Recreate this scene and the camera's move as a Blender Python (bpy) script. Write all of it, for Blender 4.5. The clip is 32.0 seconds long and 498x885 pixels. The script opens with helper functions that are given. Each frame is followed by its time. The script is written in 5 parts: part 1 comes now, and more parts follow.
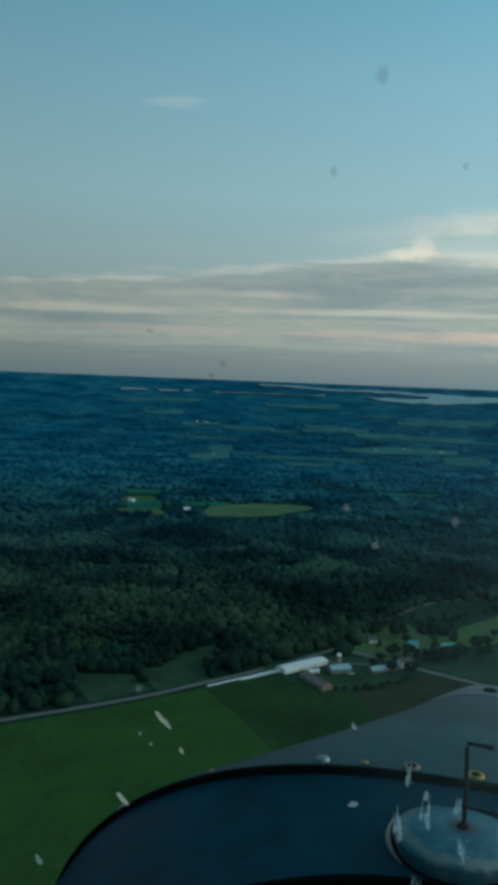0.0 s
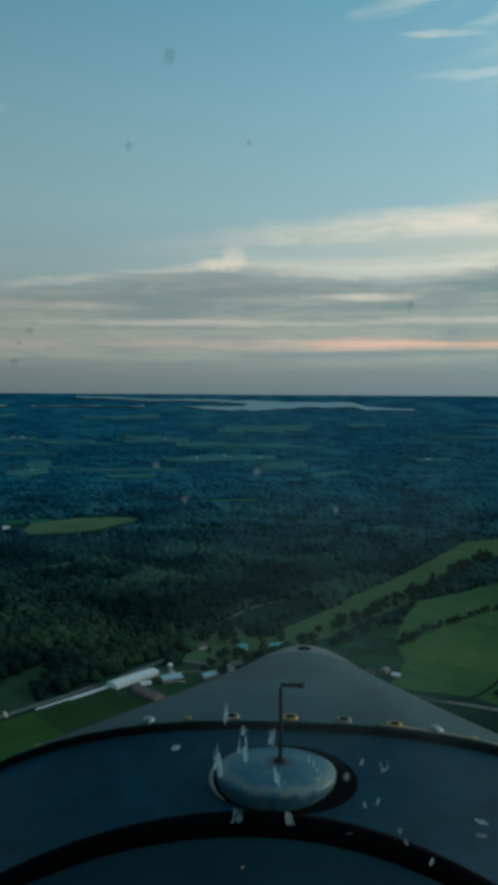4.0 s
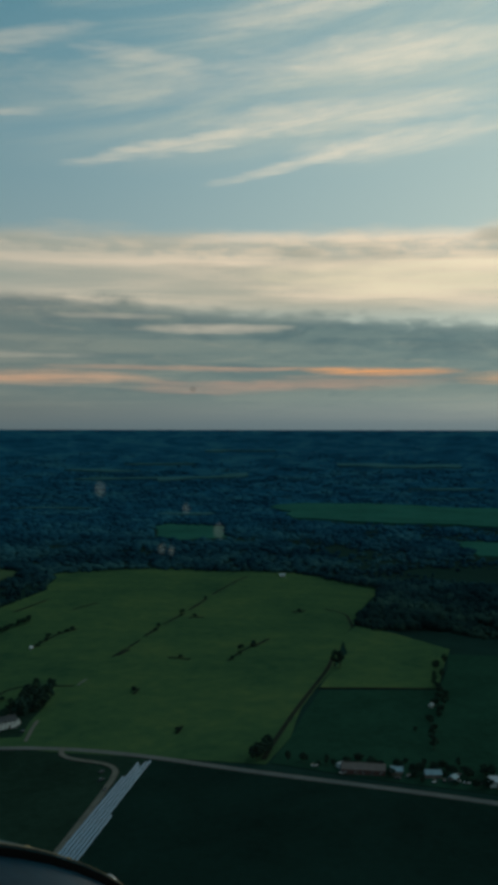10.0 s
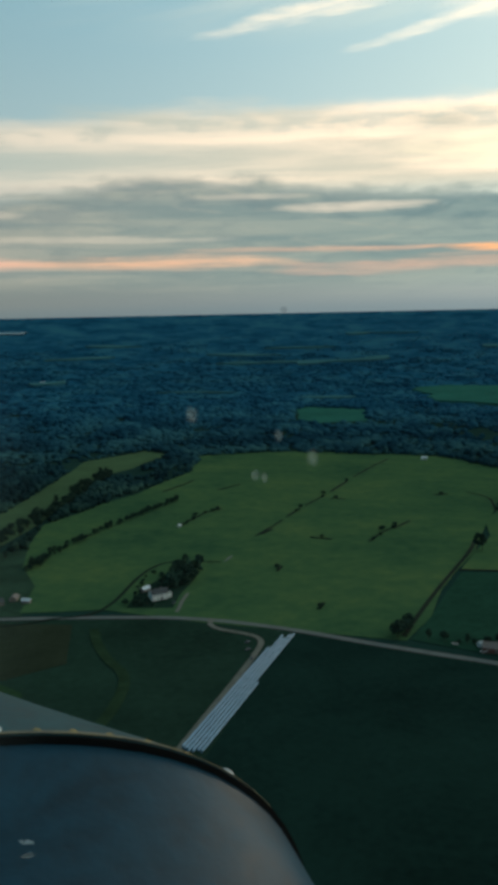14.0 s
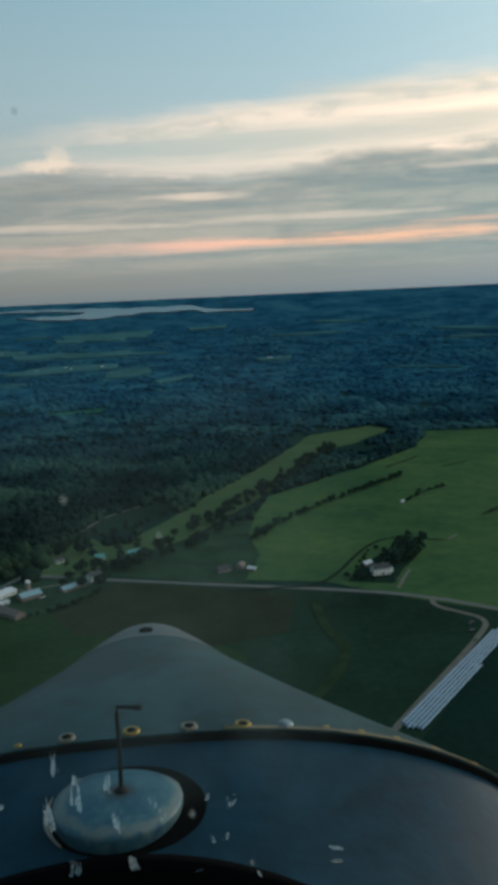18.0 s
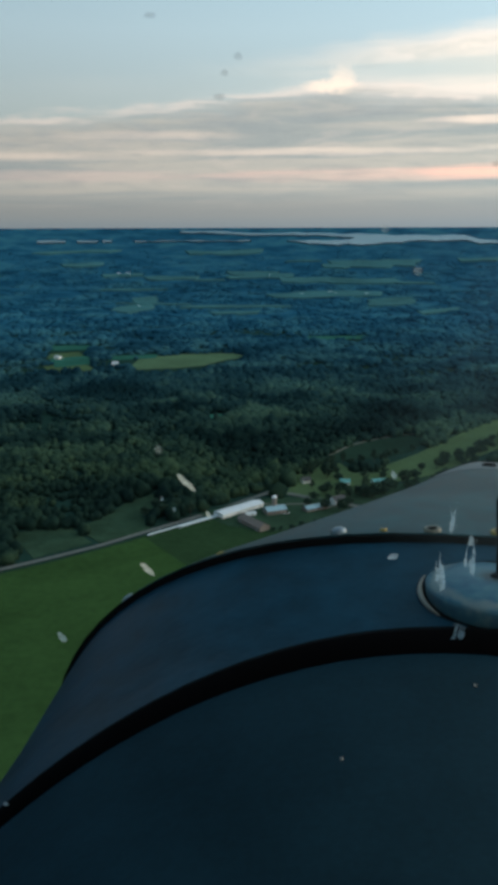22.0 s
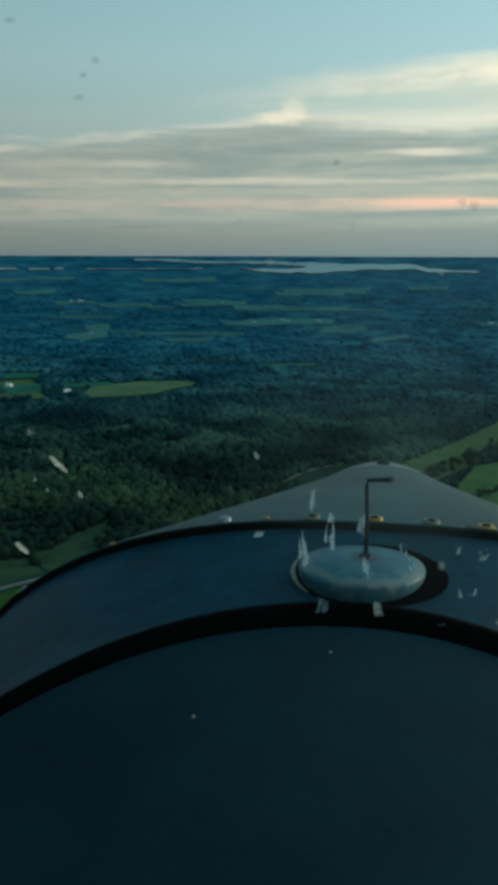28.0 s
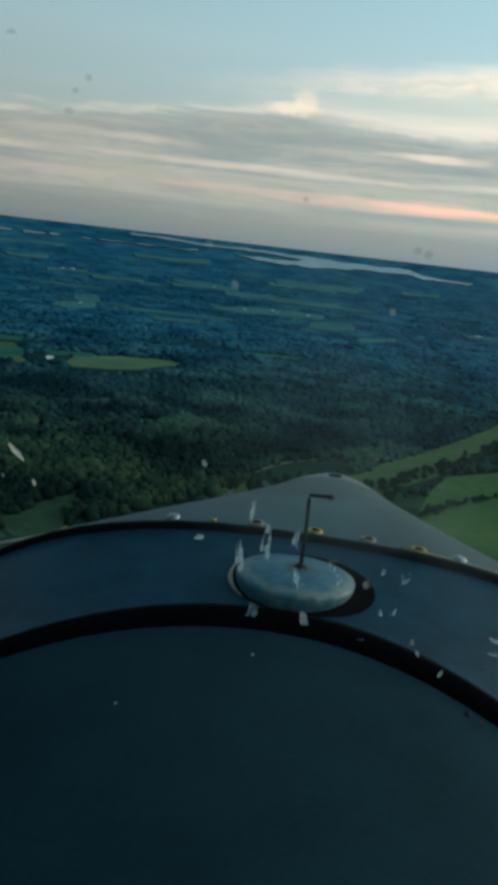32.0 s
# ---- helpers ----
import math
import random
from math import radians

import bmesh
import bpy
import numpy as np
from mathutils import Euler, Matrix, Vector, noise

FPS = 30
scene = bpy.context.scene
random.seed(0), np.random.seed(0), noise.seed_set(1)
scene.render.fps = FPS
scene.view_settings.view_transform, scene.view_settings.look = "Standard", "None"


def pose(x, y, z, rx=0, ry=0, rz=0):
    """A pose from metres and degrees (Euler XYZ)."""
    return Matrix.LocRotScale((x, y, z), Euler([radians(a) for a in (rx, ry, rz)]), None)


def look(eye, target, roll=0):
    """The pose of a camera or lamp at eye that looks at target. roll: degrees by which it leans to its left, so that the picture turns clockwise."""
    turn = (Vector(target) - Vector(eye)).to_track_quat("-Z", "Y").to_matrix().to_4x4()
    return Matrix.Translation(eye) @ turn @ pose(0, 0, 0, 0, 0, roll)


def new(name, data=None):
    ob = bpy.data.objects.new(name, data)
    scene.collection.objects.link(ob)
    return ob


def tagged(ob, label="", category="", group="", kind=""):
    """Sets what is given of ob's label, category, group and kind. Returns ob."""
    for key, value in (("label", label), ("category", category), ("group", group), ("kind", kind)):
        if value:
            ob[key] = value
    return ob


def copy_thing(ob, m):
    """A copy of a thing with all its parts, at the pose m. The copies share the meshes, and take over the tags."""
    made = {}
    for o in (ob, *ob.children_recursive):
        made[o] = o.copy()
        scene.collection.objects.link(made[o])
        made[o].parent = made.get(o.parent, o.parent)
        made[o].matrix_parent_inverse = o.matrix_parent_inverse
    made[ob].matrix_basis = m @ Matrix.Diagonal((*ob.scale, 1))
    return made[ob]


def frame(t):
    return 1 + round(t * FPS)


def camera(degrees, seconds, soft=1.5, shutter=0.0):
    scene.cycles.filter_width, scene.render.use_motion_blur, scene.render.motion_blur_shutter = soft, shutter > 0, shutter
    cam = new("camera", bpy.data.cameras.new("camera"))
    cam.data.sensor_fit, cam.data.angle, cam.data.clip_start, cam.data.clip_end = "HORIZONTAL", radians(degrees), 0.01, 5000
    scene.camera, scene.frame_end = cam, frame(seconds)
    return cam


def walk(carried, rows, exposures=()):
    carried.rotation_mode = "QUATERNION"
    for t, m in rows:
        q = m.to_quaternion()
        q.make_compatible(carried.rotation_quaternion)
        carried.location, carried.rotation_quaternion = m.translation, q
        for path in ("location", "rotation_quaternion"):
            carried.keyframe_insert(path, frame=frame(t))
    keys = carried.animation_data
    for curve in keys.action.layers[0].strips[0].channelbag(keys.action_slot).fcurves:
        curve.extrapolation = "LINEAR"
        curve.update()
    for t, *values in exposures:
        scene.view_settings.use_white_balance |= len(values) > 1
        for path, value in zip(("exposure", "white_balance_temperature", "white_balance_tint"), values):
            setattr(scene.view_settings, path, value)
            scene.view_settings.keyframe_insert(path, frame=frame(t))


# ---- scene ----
cam = camera(31.56, 32.0, soft=5.6)

# seconds, eye (x, y, z), heading to the left of +y, tilt upwards, lean (degrees)
FLIGHT = (
    (0.0, 0.007, -0.052, 239.993, 16.58, -4.00, 2.25),
    (0.5, 0.024, -0.065, 239.983, 13.21, -3.07, 1.39),
    (1.0, 0.044, -0.083, 239.972, 10.64, -3.01, 1.06),
    (1.5, 0.043, -0.084, 239.968, 8.56, -2.93, 0.78),
    (2.0, 0.044, -0.090, 239.962, 6.88, -3.05, 0.68),
    (2.5, 0.041, -0.085, 239.964, 5.79, -3.08, 0.44),
    (4.5, 0.024, -0.093, 239.952, 4.21, -3.12, 0.37),
    (5.0, 0.025, -0.099, 239.948, 1.73, -3.07, 0.42),
    (5.5, 0.035, -0.121, 239.966, -2.51, -2.46, 0.14),
    (6.0, 0.065, -0.082, 239.951, -7.08, -1.70, -0.11),
    (6.5, 0.069, -0.073, 239.955, -11.47, -1.20, -0.16),
    (7.0, 0.078, -0.069, 239.956, -16.06, -0.62, -0.14),
    (7.5, 0.092, -0.070, 239.955, -19.75, -0.63, -0.01),
    (8.0, 0.112, -0.075, 239.950, -22.62, -0.54, 0.07),
    (9.0, 0.080, -0.049, 239.968, -26.49, -0.47, -0.06),
    (10.0, 0.069, -0.036, 239.978, -28.80, -0.81, 0.11),
    (11.0, 0.075, -0.032, 239.983, -28.81, -0.82, -0.07),
    (12.0, 0.100, -0.036, 239.983, -28.59, -1.16, -0.26),
    (12.5, 0.112, -0.040, 239.982, -27.70, -3.71, -0.21),
    (13.0, 0.132, -0.046, 239.980, -24.92, -7.13, -0.42),
    (13.5, 0.116, -0.034, 239.992, -21.39, -8.25, -0.84),
    (14.0, 0.108, -0.025, 240.003, -19.62, -8.30, -1.17),
    (14.5, 0.100, -0.021, 240.004, -18.64, -8.32, -1.10),
    (16.5, 0.064, 0.020, 240.018, -12.10, -8.57, -2.45),
    (17.0, 0.066, 0.024, 240.020, -10.94, -8.75, -2.84),
    (17.5, 0.066, -0.019, 240.043, -8.18, -9.14, -3.04),
    (18.0, 0.049, 0.008, 240.028, -4.94, -9.48, -2.66),
    (18.5, 0.027, 0.008, 240.018, -2.16, -9.90, -2.91),
    (19.0, 0.000, 0.000, 240.000, -0.61, -10.50, -1.75),
    (19.5, -0.025, 0.076, 239.935, 2.19, -11.40, -1.16),
    (20.0, -0.077, 0.020, 239.946, 5.73, -12.63, -0.36),
    (20.5, -0.101, -0.032, 239.948, 9.25, -13.56, -0.37),
    (21.0, -0.112, 0.024, 239.914, 10.75, -13.70, -0.22),
    (21.5, -0.082, 0.000, 239.904, 11.59, -13.70, -0.19),
    (22.0, -0.075, -0.006, 239.901, 11.79, -13.69, -0.18),
    (23.0, -0.057, 0.014, 239.873, 11.92, -13.62, -0.36),
    (24.0, -0.055, 0.014, 239.842, 11.82, -13.18, -0.26),
    (25.0, -0.034, -0.029, 239.865, 11.53, -12.17, -0.25),
    (25.5, -0.026, -0.035, 239.864, 11.22, -12.00, -0.24),
    (26.0, -0.006, -0.052, 239.860, 10.37, -11.87, -0.23),
    (26.5, -0.017, -0.050, 239.877, 9.84, -11.92, -0.04),
    (28.5, 0.001, -0.035, 239.876, 8.42, -11.93, 0.00),
    (29.0, 0.002, -0.036, 239.868, 8.31, -11.97, -0.24),
    (29.5, -0.004, -0.034, 239.868, 8.14, -12.08, 0.10),
    (30.0, -0.018, -0.028, 239.870, 7.74, -12.49, 1.18),
    (31.0, 0.008, -0.047, 239.891, 6.92, -12.58, 3.90),
    (31.5, 0.014, -0.056, 239.900, 7.46, -12.61, 6.17),
    (32.0, 0.022, -0.068, 239.904, 7.09, -12.63, 6.66),
)


def gaze(heading, tilt):
    h, p = radians(heading), radians(tilt)
    return Vector((-math.sin(h) * math.cos(p), math.cos(h) * math.cos(p), math.sin(p)))


EXPOSURES = ((0.0, 0.40, 5900, 0), (1.0, 0.22, 5900, 0), (2.0, 0.16, 5930, 1), (5.0, 0.2, 6200, 3), (6.0, -0.2, 6480, 4), (7.0, -0.52, 6400, 7), (9.0, -0.52, 6480, 5),
             (11.0, -0.34, 6250, 4), (12.0, -0.22, 6220, 4), (13.0, -0.13, 6180, 4), (13.5, 0.22, 6450, 6), (14.0, 0.3, 6650, 8), (17.0, 0.34, 6650, 14), (19.0, 0.62, 6700, 15),
             (20.0, 0.76, 6450, 13), (21.0, 1.02, 6530, 16), (22.0, 0.92, 6630, 18), (23.0, 0.68, 6600, 14), (25.0, 0.55, 6300, 6), (26.0, 0.57, 6330, 1), (29.0, 0.64, 6450, 0),
             (30.0, 0.74, 6430, 10), (31.0, 0.65, 6550, 6), (32.0, 0.7, 6500, 9))
walk(cam, [(t, look((x, y, z), Vector((x, y, z)) + gaze(h, p), r)) for t, x, y, z, h, p, r in FLIGHT], EXPOSURES)

# ---------------------------------------------------------------- light
def lin(r, g, b):
    return tuple((c / 255 / 12.92) if c <= 10 else ((c / 255 + 0.055) / 1.055) ** 2.4 for c in (r, g, b)) + (1.0,)


class Graph:
    """Short hand for node trees."""

    def __init__(self, tree):
        self.tree = tree

    def node(self, kind, **values):
        n = self.tree.nodes.new(kind)
        for key, value in values.items():
            setattr(n, key, value)
        return n

    def put(self, socket, value):
        if isinstance(value, bpy.types.NodeSocket):
            self.tree.links.new(value, socket)
        else:
            socket.default_value = value

    def math(self, op, a, b=None, clamp=False):
        n = self.node("ShaderNodeMath", operation=op, use_clamp=clamp)
        self.put(n.inputs[0], a)
        if b is not None:
            self.put(n.inputs[1], b)
        return n.outputs[0]

    def step(self, x, lo, hi):
        n = self.node("ShaderNodeMapRange", interpolation_type="SMOOTHSTEP")
        for k, v in enumerate((x, lo, hi, 0.0, 1.0)):
            self.put(n.inputs[k], v)
        return n.outputs[0]

    def band(self, x, a, b, c, d):
        return self.math("MULTIPLY", self.step(x, a, b), self.math("SUBTRACT", 1.0, self.step(x, c, d)))

    def mix(self, fac, a, b, blend="MIX"):
        n = self.node("ShaderNodeMix", data_type="RGBA", blend_type=blend)
        self.put(n.inputs[0], fac)
        self.put(n.inputs[6], a)
        self.put(n.inputs[7], b)
        return n.outputs[2]

    def noise(self, vec, scale, detail=4.0, rough=0.55, warp=0.0):
        n = self.node("ShaderNodeTexNoise")
        self.put(n.inputs["Vector"], vec)
        n.inputs["Scale"].default_value, n.inputs["Detail"].default_value = scale, detail
        n.inputs["Roughness"].default_value, n.inputs["Distortion"].default_value = rough, warp
        return n.outputs[0]

    def ramp(self, x, stops):
        n = self.node("ShaderNodeValToRGB")
        self.put(n.inputs[0], x)
        e = n.color_ramp.elements
        while len(e) < len(stops):
            e.new(0.5)
        for el, (p, c) in zip(e, stops):
            el.position, el.color = p, c
        return n.outputs[0]

    def vec(self, x, y, z=0.0):
        n = self.node("ShaderNodeCombineXYZ")
        for k, v in enumerate((x, y, z)):
            self.put(n.inputs[k], v)
        return n.outputs[0]


SUN_AZIMUTH, SUN_HEIGHT = 58.0, 11.0
GLOW_AZIMUTH, GLOW = 78.0, 0.8


def build_world():
    """A dusk sky: clear blue above, wisps of cirrus, a cream cloud bank, a grey deck with rose streaks over low haze."""
    world = bpy.data.worlds.new("dusk_sky")
    scene.world = world
    world.use_nodes = True
    world.node_tree.nodes.clear()
    g = Graph(world.node_tree)
    way = g.node("ShaderNodeTexCoord").outputs["Generated"]
    split = g.node("ShaderNodeSeparateXYZ")
    g.put(split.inputs[0], way)
    x, y, z = split.outputs
    deg = 180 / math.pi
    az = g.math("MULTIPLY", g.math("ARCTAN2", x, y), deg)
    el = g.math("MULTIPLY", g.math("ARCSINE", z), deg)

    def times(a, b):
        return g.math("MULTIPLY", a, b)

    def plus(a, b):
        return g.math("ADD", a, b)

    def swing(value, size):
        """A noise value as a swing round nought."""
        return times(g.math("SUBTRACT", value, 0.5), size)

    def flat(across, up, seed, scale, detail=6.0, rough=0.6, warp=0.4):
        return g.noise(g.vec(times(az, across), times(el, up), seed), scale, detail, rough, warp)

    east = g.step(az, -12.0, 36.0)
    rag = flat(0.055, 0.42, 0.0, 2.3)
    fine = flat(0.09, 1.1, 3.7, 1.6, 5.0, 0.6, 0.5)
    puff = flat(0.26, 0.66, 1.9, 1.6, 5.0, 0.52, 0.3)
    thread = flat(0.05, 1.5, 7.3, 1.5, 6.0, 0.65, 0.7)

    def streak(az0, el0, slope, reach, thick, ragged=0.8):
        """How much of a long thin cloud lies here: 1 along its spine, 0 outside."""
        d = g.math("SUBTRACT", az, az0)
        u = g.math("DIVIDE", d, reach)
        v = g.math("SUBTRACT", el, plus(el0, times(d, slope)))
        v = g.math("DIVIDE", plus(v, swing(rag, ragged)), thick)
        d2 = plus(plus(times(u, u), times(v, v)), plus(swing(fine, 1.5), swing(puff, 1.2)))
        return g.math("SUBTRACT", 1.0, g.step(d2, -0.5, 1.5))

    sky = g.node("ShaderNodeTexSky", sky_type="NISHITA", sun_disc=False)
    sky.sun_elevation, sky.sun_rotation = radians(SUN_HEIGHT), radians(SUN_AZIMUTH)
    nishita = g.mix(1.0, sky.outputs[0], (0.07, 0.07, 0.07, 1), "MULTIPLY")
    clear = g.ramp(g.math("DIVIDE", el, 60.0, True), (
        (0.0, lin(92, 106, 114)), (0.05, lin(138, 146, 142)), (0.11, lin(152, 168, 166)), (0.19, lin(155, 181, 187)),
        (0.3, lin(136, 174, 187)), (0.48, lin(86, 150, 172)), (0.75, lin(62, 120, 150)), (1.0, lin(52, 104, 138))))
    clear = g.mix(0.15, clear, nishita)
    col = g.mix(times(g.step(az, 6.0, 52.0), 0.55), clear, lin(196, 208, 200))

    # cirrus: thin filaments that rise towards the sun, and a few long streaks
    slant = g.math("SUBTRACT", el, times(az, 0.17))
    wisp = g.noise(g.vec(times(az, 0.034), times(slant, 0.22), 9.1), 1.5, 8.0, 0.62, 0.5)
    comb = g.noise(g.vec(times(az, 0.055), times(slant, 0.55), 4.4), 1.5, 7.0, 0.68, 1.2)
    veil = times(g.step(wisp, 0.36, 0.72), g.band(el, 15.5, 19.5, 60.0, 85.0))
    veil = times(veil, plus(0.6, times(g.step(comb, 0.35, 0.65), 0.4)))
    veil = times(veil, times(g.step(az, 1.0, 24.0), 0.8))
    col = g.mix(veil, col, lin(204, 207, 194))
    hair = plus(0.32, times(g.step(comb, 0.3, 0.7), 0.58))
    for az0, el0, slope, reach, thick, weight in (
            (27.0, 18.3, 0.19, 10.0, 0.55, 1.0), (35.0, 19.6, 0.06, 9.0, 1.0, 0.95), (32.5, 16.9, 0.25, 6.5, 0.42, 0.9), (39.0, 17.9, 0.10, 7.0, 0.9, 0.75),
            (37.0, 22.8, 0.05, 9.5, 1.3, 1.0), (33.0, 25.6, 0.17, 8.0, 1.1, 0.8), (12.5, 18.9, 0.14, 3.4, 0.24, 0.55), (13.5, 22.9, 0.25, 5.0, 0.7, 0.5),
            (7.0, 21.4, -0.07, 2.8, 0.2, 0.45), (7.0, 23.8, 0.20, 5.5, 0.6, 0.4), (9.5, 19.2, 0.02, 4.0, 0.25, 0.4), (22.0, 22.6, -0.08, 4.0, 0.7, 0.6), (24.0, 21.2, 0.05, 8.0, 1.3, 0.3), (-22.0, 17.0, 0.05, 2.2, 0.4, 0.2)):
        col = g.mix(times(times(streak(az0, el0, slope, reach, thick, 1.3), hair), weight), col, lin(242, 228, 208))

    # the cream bank: a crisp top that climbs towards the sun, grey-blue gaps inside
    top = g.math("MINIMUM", plus(11.2, times(az, 0.105)), 12.7)
    over = plus(g.math("SUBTRACT", el, top), swing(rag, 1.5))
    over = plus(over, swing(puff, 0.7))
    bank = times(g.step(el, 6.4, 8.4), g.math("SUBTRACT", 1.0, g.step(over, -1.0, 0.5)))
    bank = times(bank, plus(0.08, times(g.step(az, -18.0, 3.0), 0.86)))
    gaps = g.step(flat(0.035, 0.40, 2.6, 1.5, 5.0, 0.5, 0.3), 0.34, 0.66)
    cream = g.mix(gaps, g.mix(east, lin(168, 181, 177), lin(192, 184, 166)), g.mix(east, lin(198, 195, 184), lin(255, 228, 200)))
    lobes = g.step(puff, 0.42, 0.62)
    cream = g.mix(times(times(lobes, g.band(over, -1.9, -1.3, -0.9, -0.5)), 0.45), cream, lin(164, 172, 164))
    col = g.mix(bank, col, cream)
    for az0, el0, reach, thick, weight in ((32.0, 11.4, 1.6, 0.3, 0.45), (37.5, 11.2, 2.2, 0.35, 0.45), (44.5, 12.0, 1.8, 0.6, 0.7), (26.0, 10.4, 3.0, 0.25, 0.35), (47.0, 10.6, 3.5, 0.4, 0.4)):
        col = g.mix(times(streak(az0, el0, -0.06, reach, thick, 1.0), weight), col, lin(158, 160, 148))

    col = g.mix(times(streak(41.0, 9.6, 0.0, 11.0, 1.3, 1.2), 0.6), col, lin(255, 236, 200))

    # the grey deck with its ragged, scalloped upper edge
    edge = g.math("SUBTRACT", 8.1, times(g.math("ABSOLUTE", plus(az, 6.5)), 0.06))
    edge = plus(edge, times(g.math("MINIMUM", plus(az, 6.5), 0.0), 0.045))
    edge = plus(edge, times(g.step(az, 4.0, 16.0), 1.75))
    edge = g.math("SUBTRACT", edge, times(g.math("MAXIMUM", g.math("SUBTRACT", az, 24.0), 0.0), 0.005))
    lift = plus(g.math("SUBTRACT", el, edge), plus(swing(rag, 1.3), swing(puff, plus(0.9, times(east, 1.8)))))
    deck = times(g.math("SUBTRACT", 1.0, g.step(lift, -0.95, 0.55)), g.step(el, 0.2, 2.8))
    ribs = flat(0.045, 0.75, 8.4, 1.3, 6.0, 0.55, 1.0)
    grey = g.mix(g.step(ribs, 0.36, 0.62), g.mix(east, lin(136, 145, 142), lin(104, 125, 126)), g.mix(east, lin(161, 161, 151), lin(124, 138, 134)))
    col = g.mix(times(deck, 0.92), col, grey)
    clump = flat(0.15, 0.85, 5.5, 1.5, 6.0, 0.62, 0.9)
    col = g.mix(times(times(deck, g.step(clump, 0.50, 0.68)), 0.30), col, g.mix(east, lin(116, 128, 130), lin(98, 118, 122)))
    col = g.mix(times(times(deck, g.step(clump, 0.47, 0.32)), 0.20), col, g.mix(east, lin(190, 180, 168), lin(176, 168, 150)))
    lip = times(g.band(lift, -2.6, -1.0, -0.7, 0.35), g.step(puff, 0.34, 0.66))
    col = g.mix(times(lip, plus(0.28, times(east, 0.34))), col, g.mix(east, lin(124, 136, 140), lin(90, 113, 118)))
    rim = times(g.band(lift, -0.25, 0.05, 0.08, 0.6), g.math("SUBTRACT", 1.0, g.step(az, 0.0, 14.0)))
    col = g.mix(times(rim, times(g.step(fine, 0.32, 0.6), 0.34)), col, lin(228, 210, 194))

    # pale lens-shaped gleams in the deck
    gleam = lin(214, 200, 182)
    for az0, el0, reach, thick, weight in ((2.2, 6.25, 3.6, 0.28, 0.75), (26.5, 6.55, 5.2, 0.33, 0.75), (10.0, 4.75, 9.0, 0.22, 0.45), (-8.0, 4.55, 13.0, 0.24, 0.5), (-18.0, 5.5, 6.0, 0.3, 0.35), (20.0, 7.3, 4.0, 0.22, 0.4), (-27.0, 4.2, 8.0, 0.3, 0.4)):
        col = g.mix(times(streak(az0, el0, 0.0, reach, thick, 0.5), weight), col, gleam)

    # rose and orange streaks low over the haze
    for az0, el0, slope, reach, thick, weight, tint in (
            (-3.0, 3.2, 0.0, 12.0, 0.42, 0.55, (222, 184, 166)), (2.6, 3.35, 0.0, 5.0, 0.42, 0.75, (228, 180, 158)), (-22.0, 3.1, 0.0, 9.0, 0.4, 0.35, (206, 180, 168)),
            (14.0, 3.3, 0.0, 9.0, 0.5, 0.8, (234, 182, 148)), (25.0, 3.95, 0.0, 10.0, 0.22, 0.6, (226, 176, 146)), (36.5, 3.8, -0.02, 5.5, 0.30, 0.95, (252, 174, 112)),
            (28.0, 2.75, 0.0, 8.0, 0.42, 0.55, (214, 164, 142)), (35.0, 3.1, 0.02, 7.0, 0.55, 0.4, (222, 166, 136)), (48.0, 3.2, 0.0, 6.0, 0.5, 0.7, (246, 180, 124))):
        mask = times(streak(az0, el0, slope, reach, thick, 0.7), plus(0.4, times(g.step(thread, 0.36, 0.6), 0.6)))
        col = g.mix(times(mask, weight), col, lin(*tint))
    haze = g.math("SUBTRACT", 1.0, g.step(plus(el, swing(rag, 0.8)), 0.4, 2.7))
    col = g.mix(times(haze, 0.85), col, g.mix(east, lin(124, 131, 129), lin(112, 126, 132)))
    low = g.math("SUBTRACT", 1.0, g.step(el, 0.0, 0.9))
    col = g.mix(times(low, 0.5), col, lin(100, 118, 126))

    # one small cumulus tower standing on the crest
    for az0, el0, wide, high, weight in ((-6.4, 8.3, 1.6, 0.45, 0.45), (-6.0, 8.75, 0.8, 0.7, 0.45), (-7.4, 8.3, 1.2, 0.32, 0.4)):
        dx, dy = g.math("DIVIDE", g.math("SUBTRACT", az, az0), wide), g.math("DIVIDE", g.math("SUBTRACT", el, el0), high)
        near = plus(plus(times(dx, dx), times(dy, dy)), swing(g.noise(g.vec(az, el, 0.5), 1.3, 6.0, 0.7, 0.8), 3.0))
        col = g.mix(times(g.math("SUBTRACT", 1.0, g.step(near, 0.0, 1.5)), weight), col, lin(232, 214, 192))

    # the whole sky grows brighter towards the sun
    glow = g.math("SUBTRACT", g.math("COSINE", g.math("MULTIPLY", g.math("SUBTRACT", az, GLOW_AZIMUTH), 1 / deg)), math.cos(radians(GLOW_AZIMUTH - 8)))
    back = g.node("ShaderNodeBackground")
    g.put(back.inputs[0], col)
    g.put(back.inputs[1], g.math("POWER", 2.0, times(glow, GLOW)))
    g.put(g.node("ShaderNodeOutputWorld").inputs[0], back.outputs[0])


build_world()
lamp = bpy.data.lights.new("sun", "SUN")
lamp.energy, lamp.angle, lamp.color = 0.5, radians(14), (1.0, 0.86, 0.68)
sun = new("sun", lamp)
sun.matrix_world = look((0, 0, 900), (-math.sin(radians(SUN_AZIMUTH)) * 10, -math.cos(radians(SUN_AZIMUTH)) * 10, 900 - 10 * math.tan(radians(SUN_HEIGHT))))


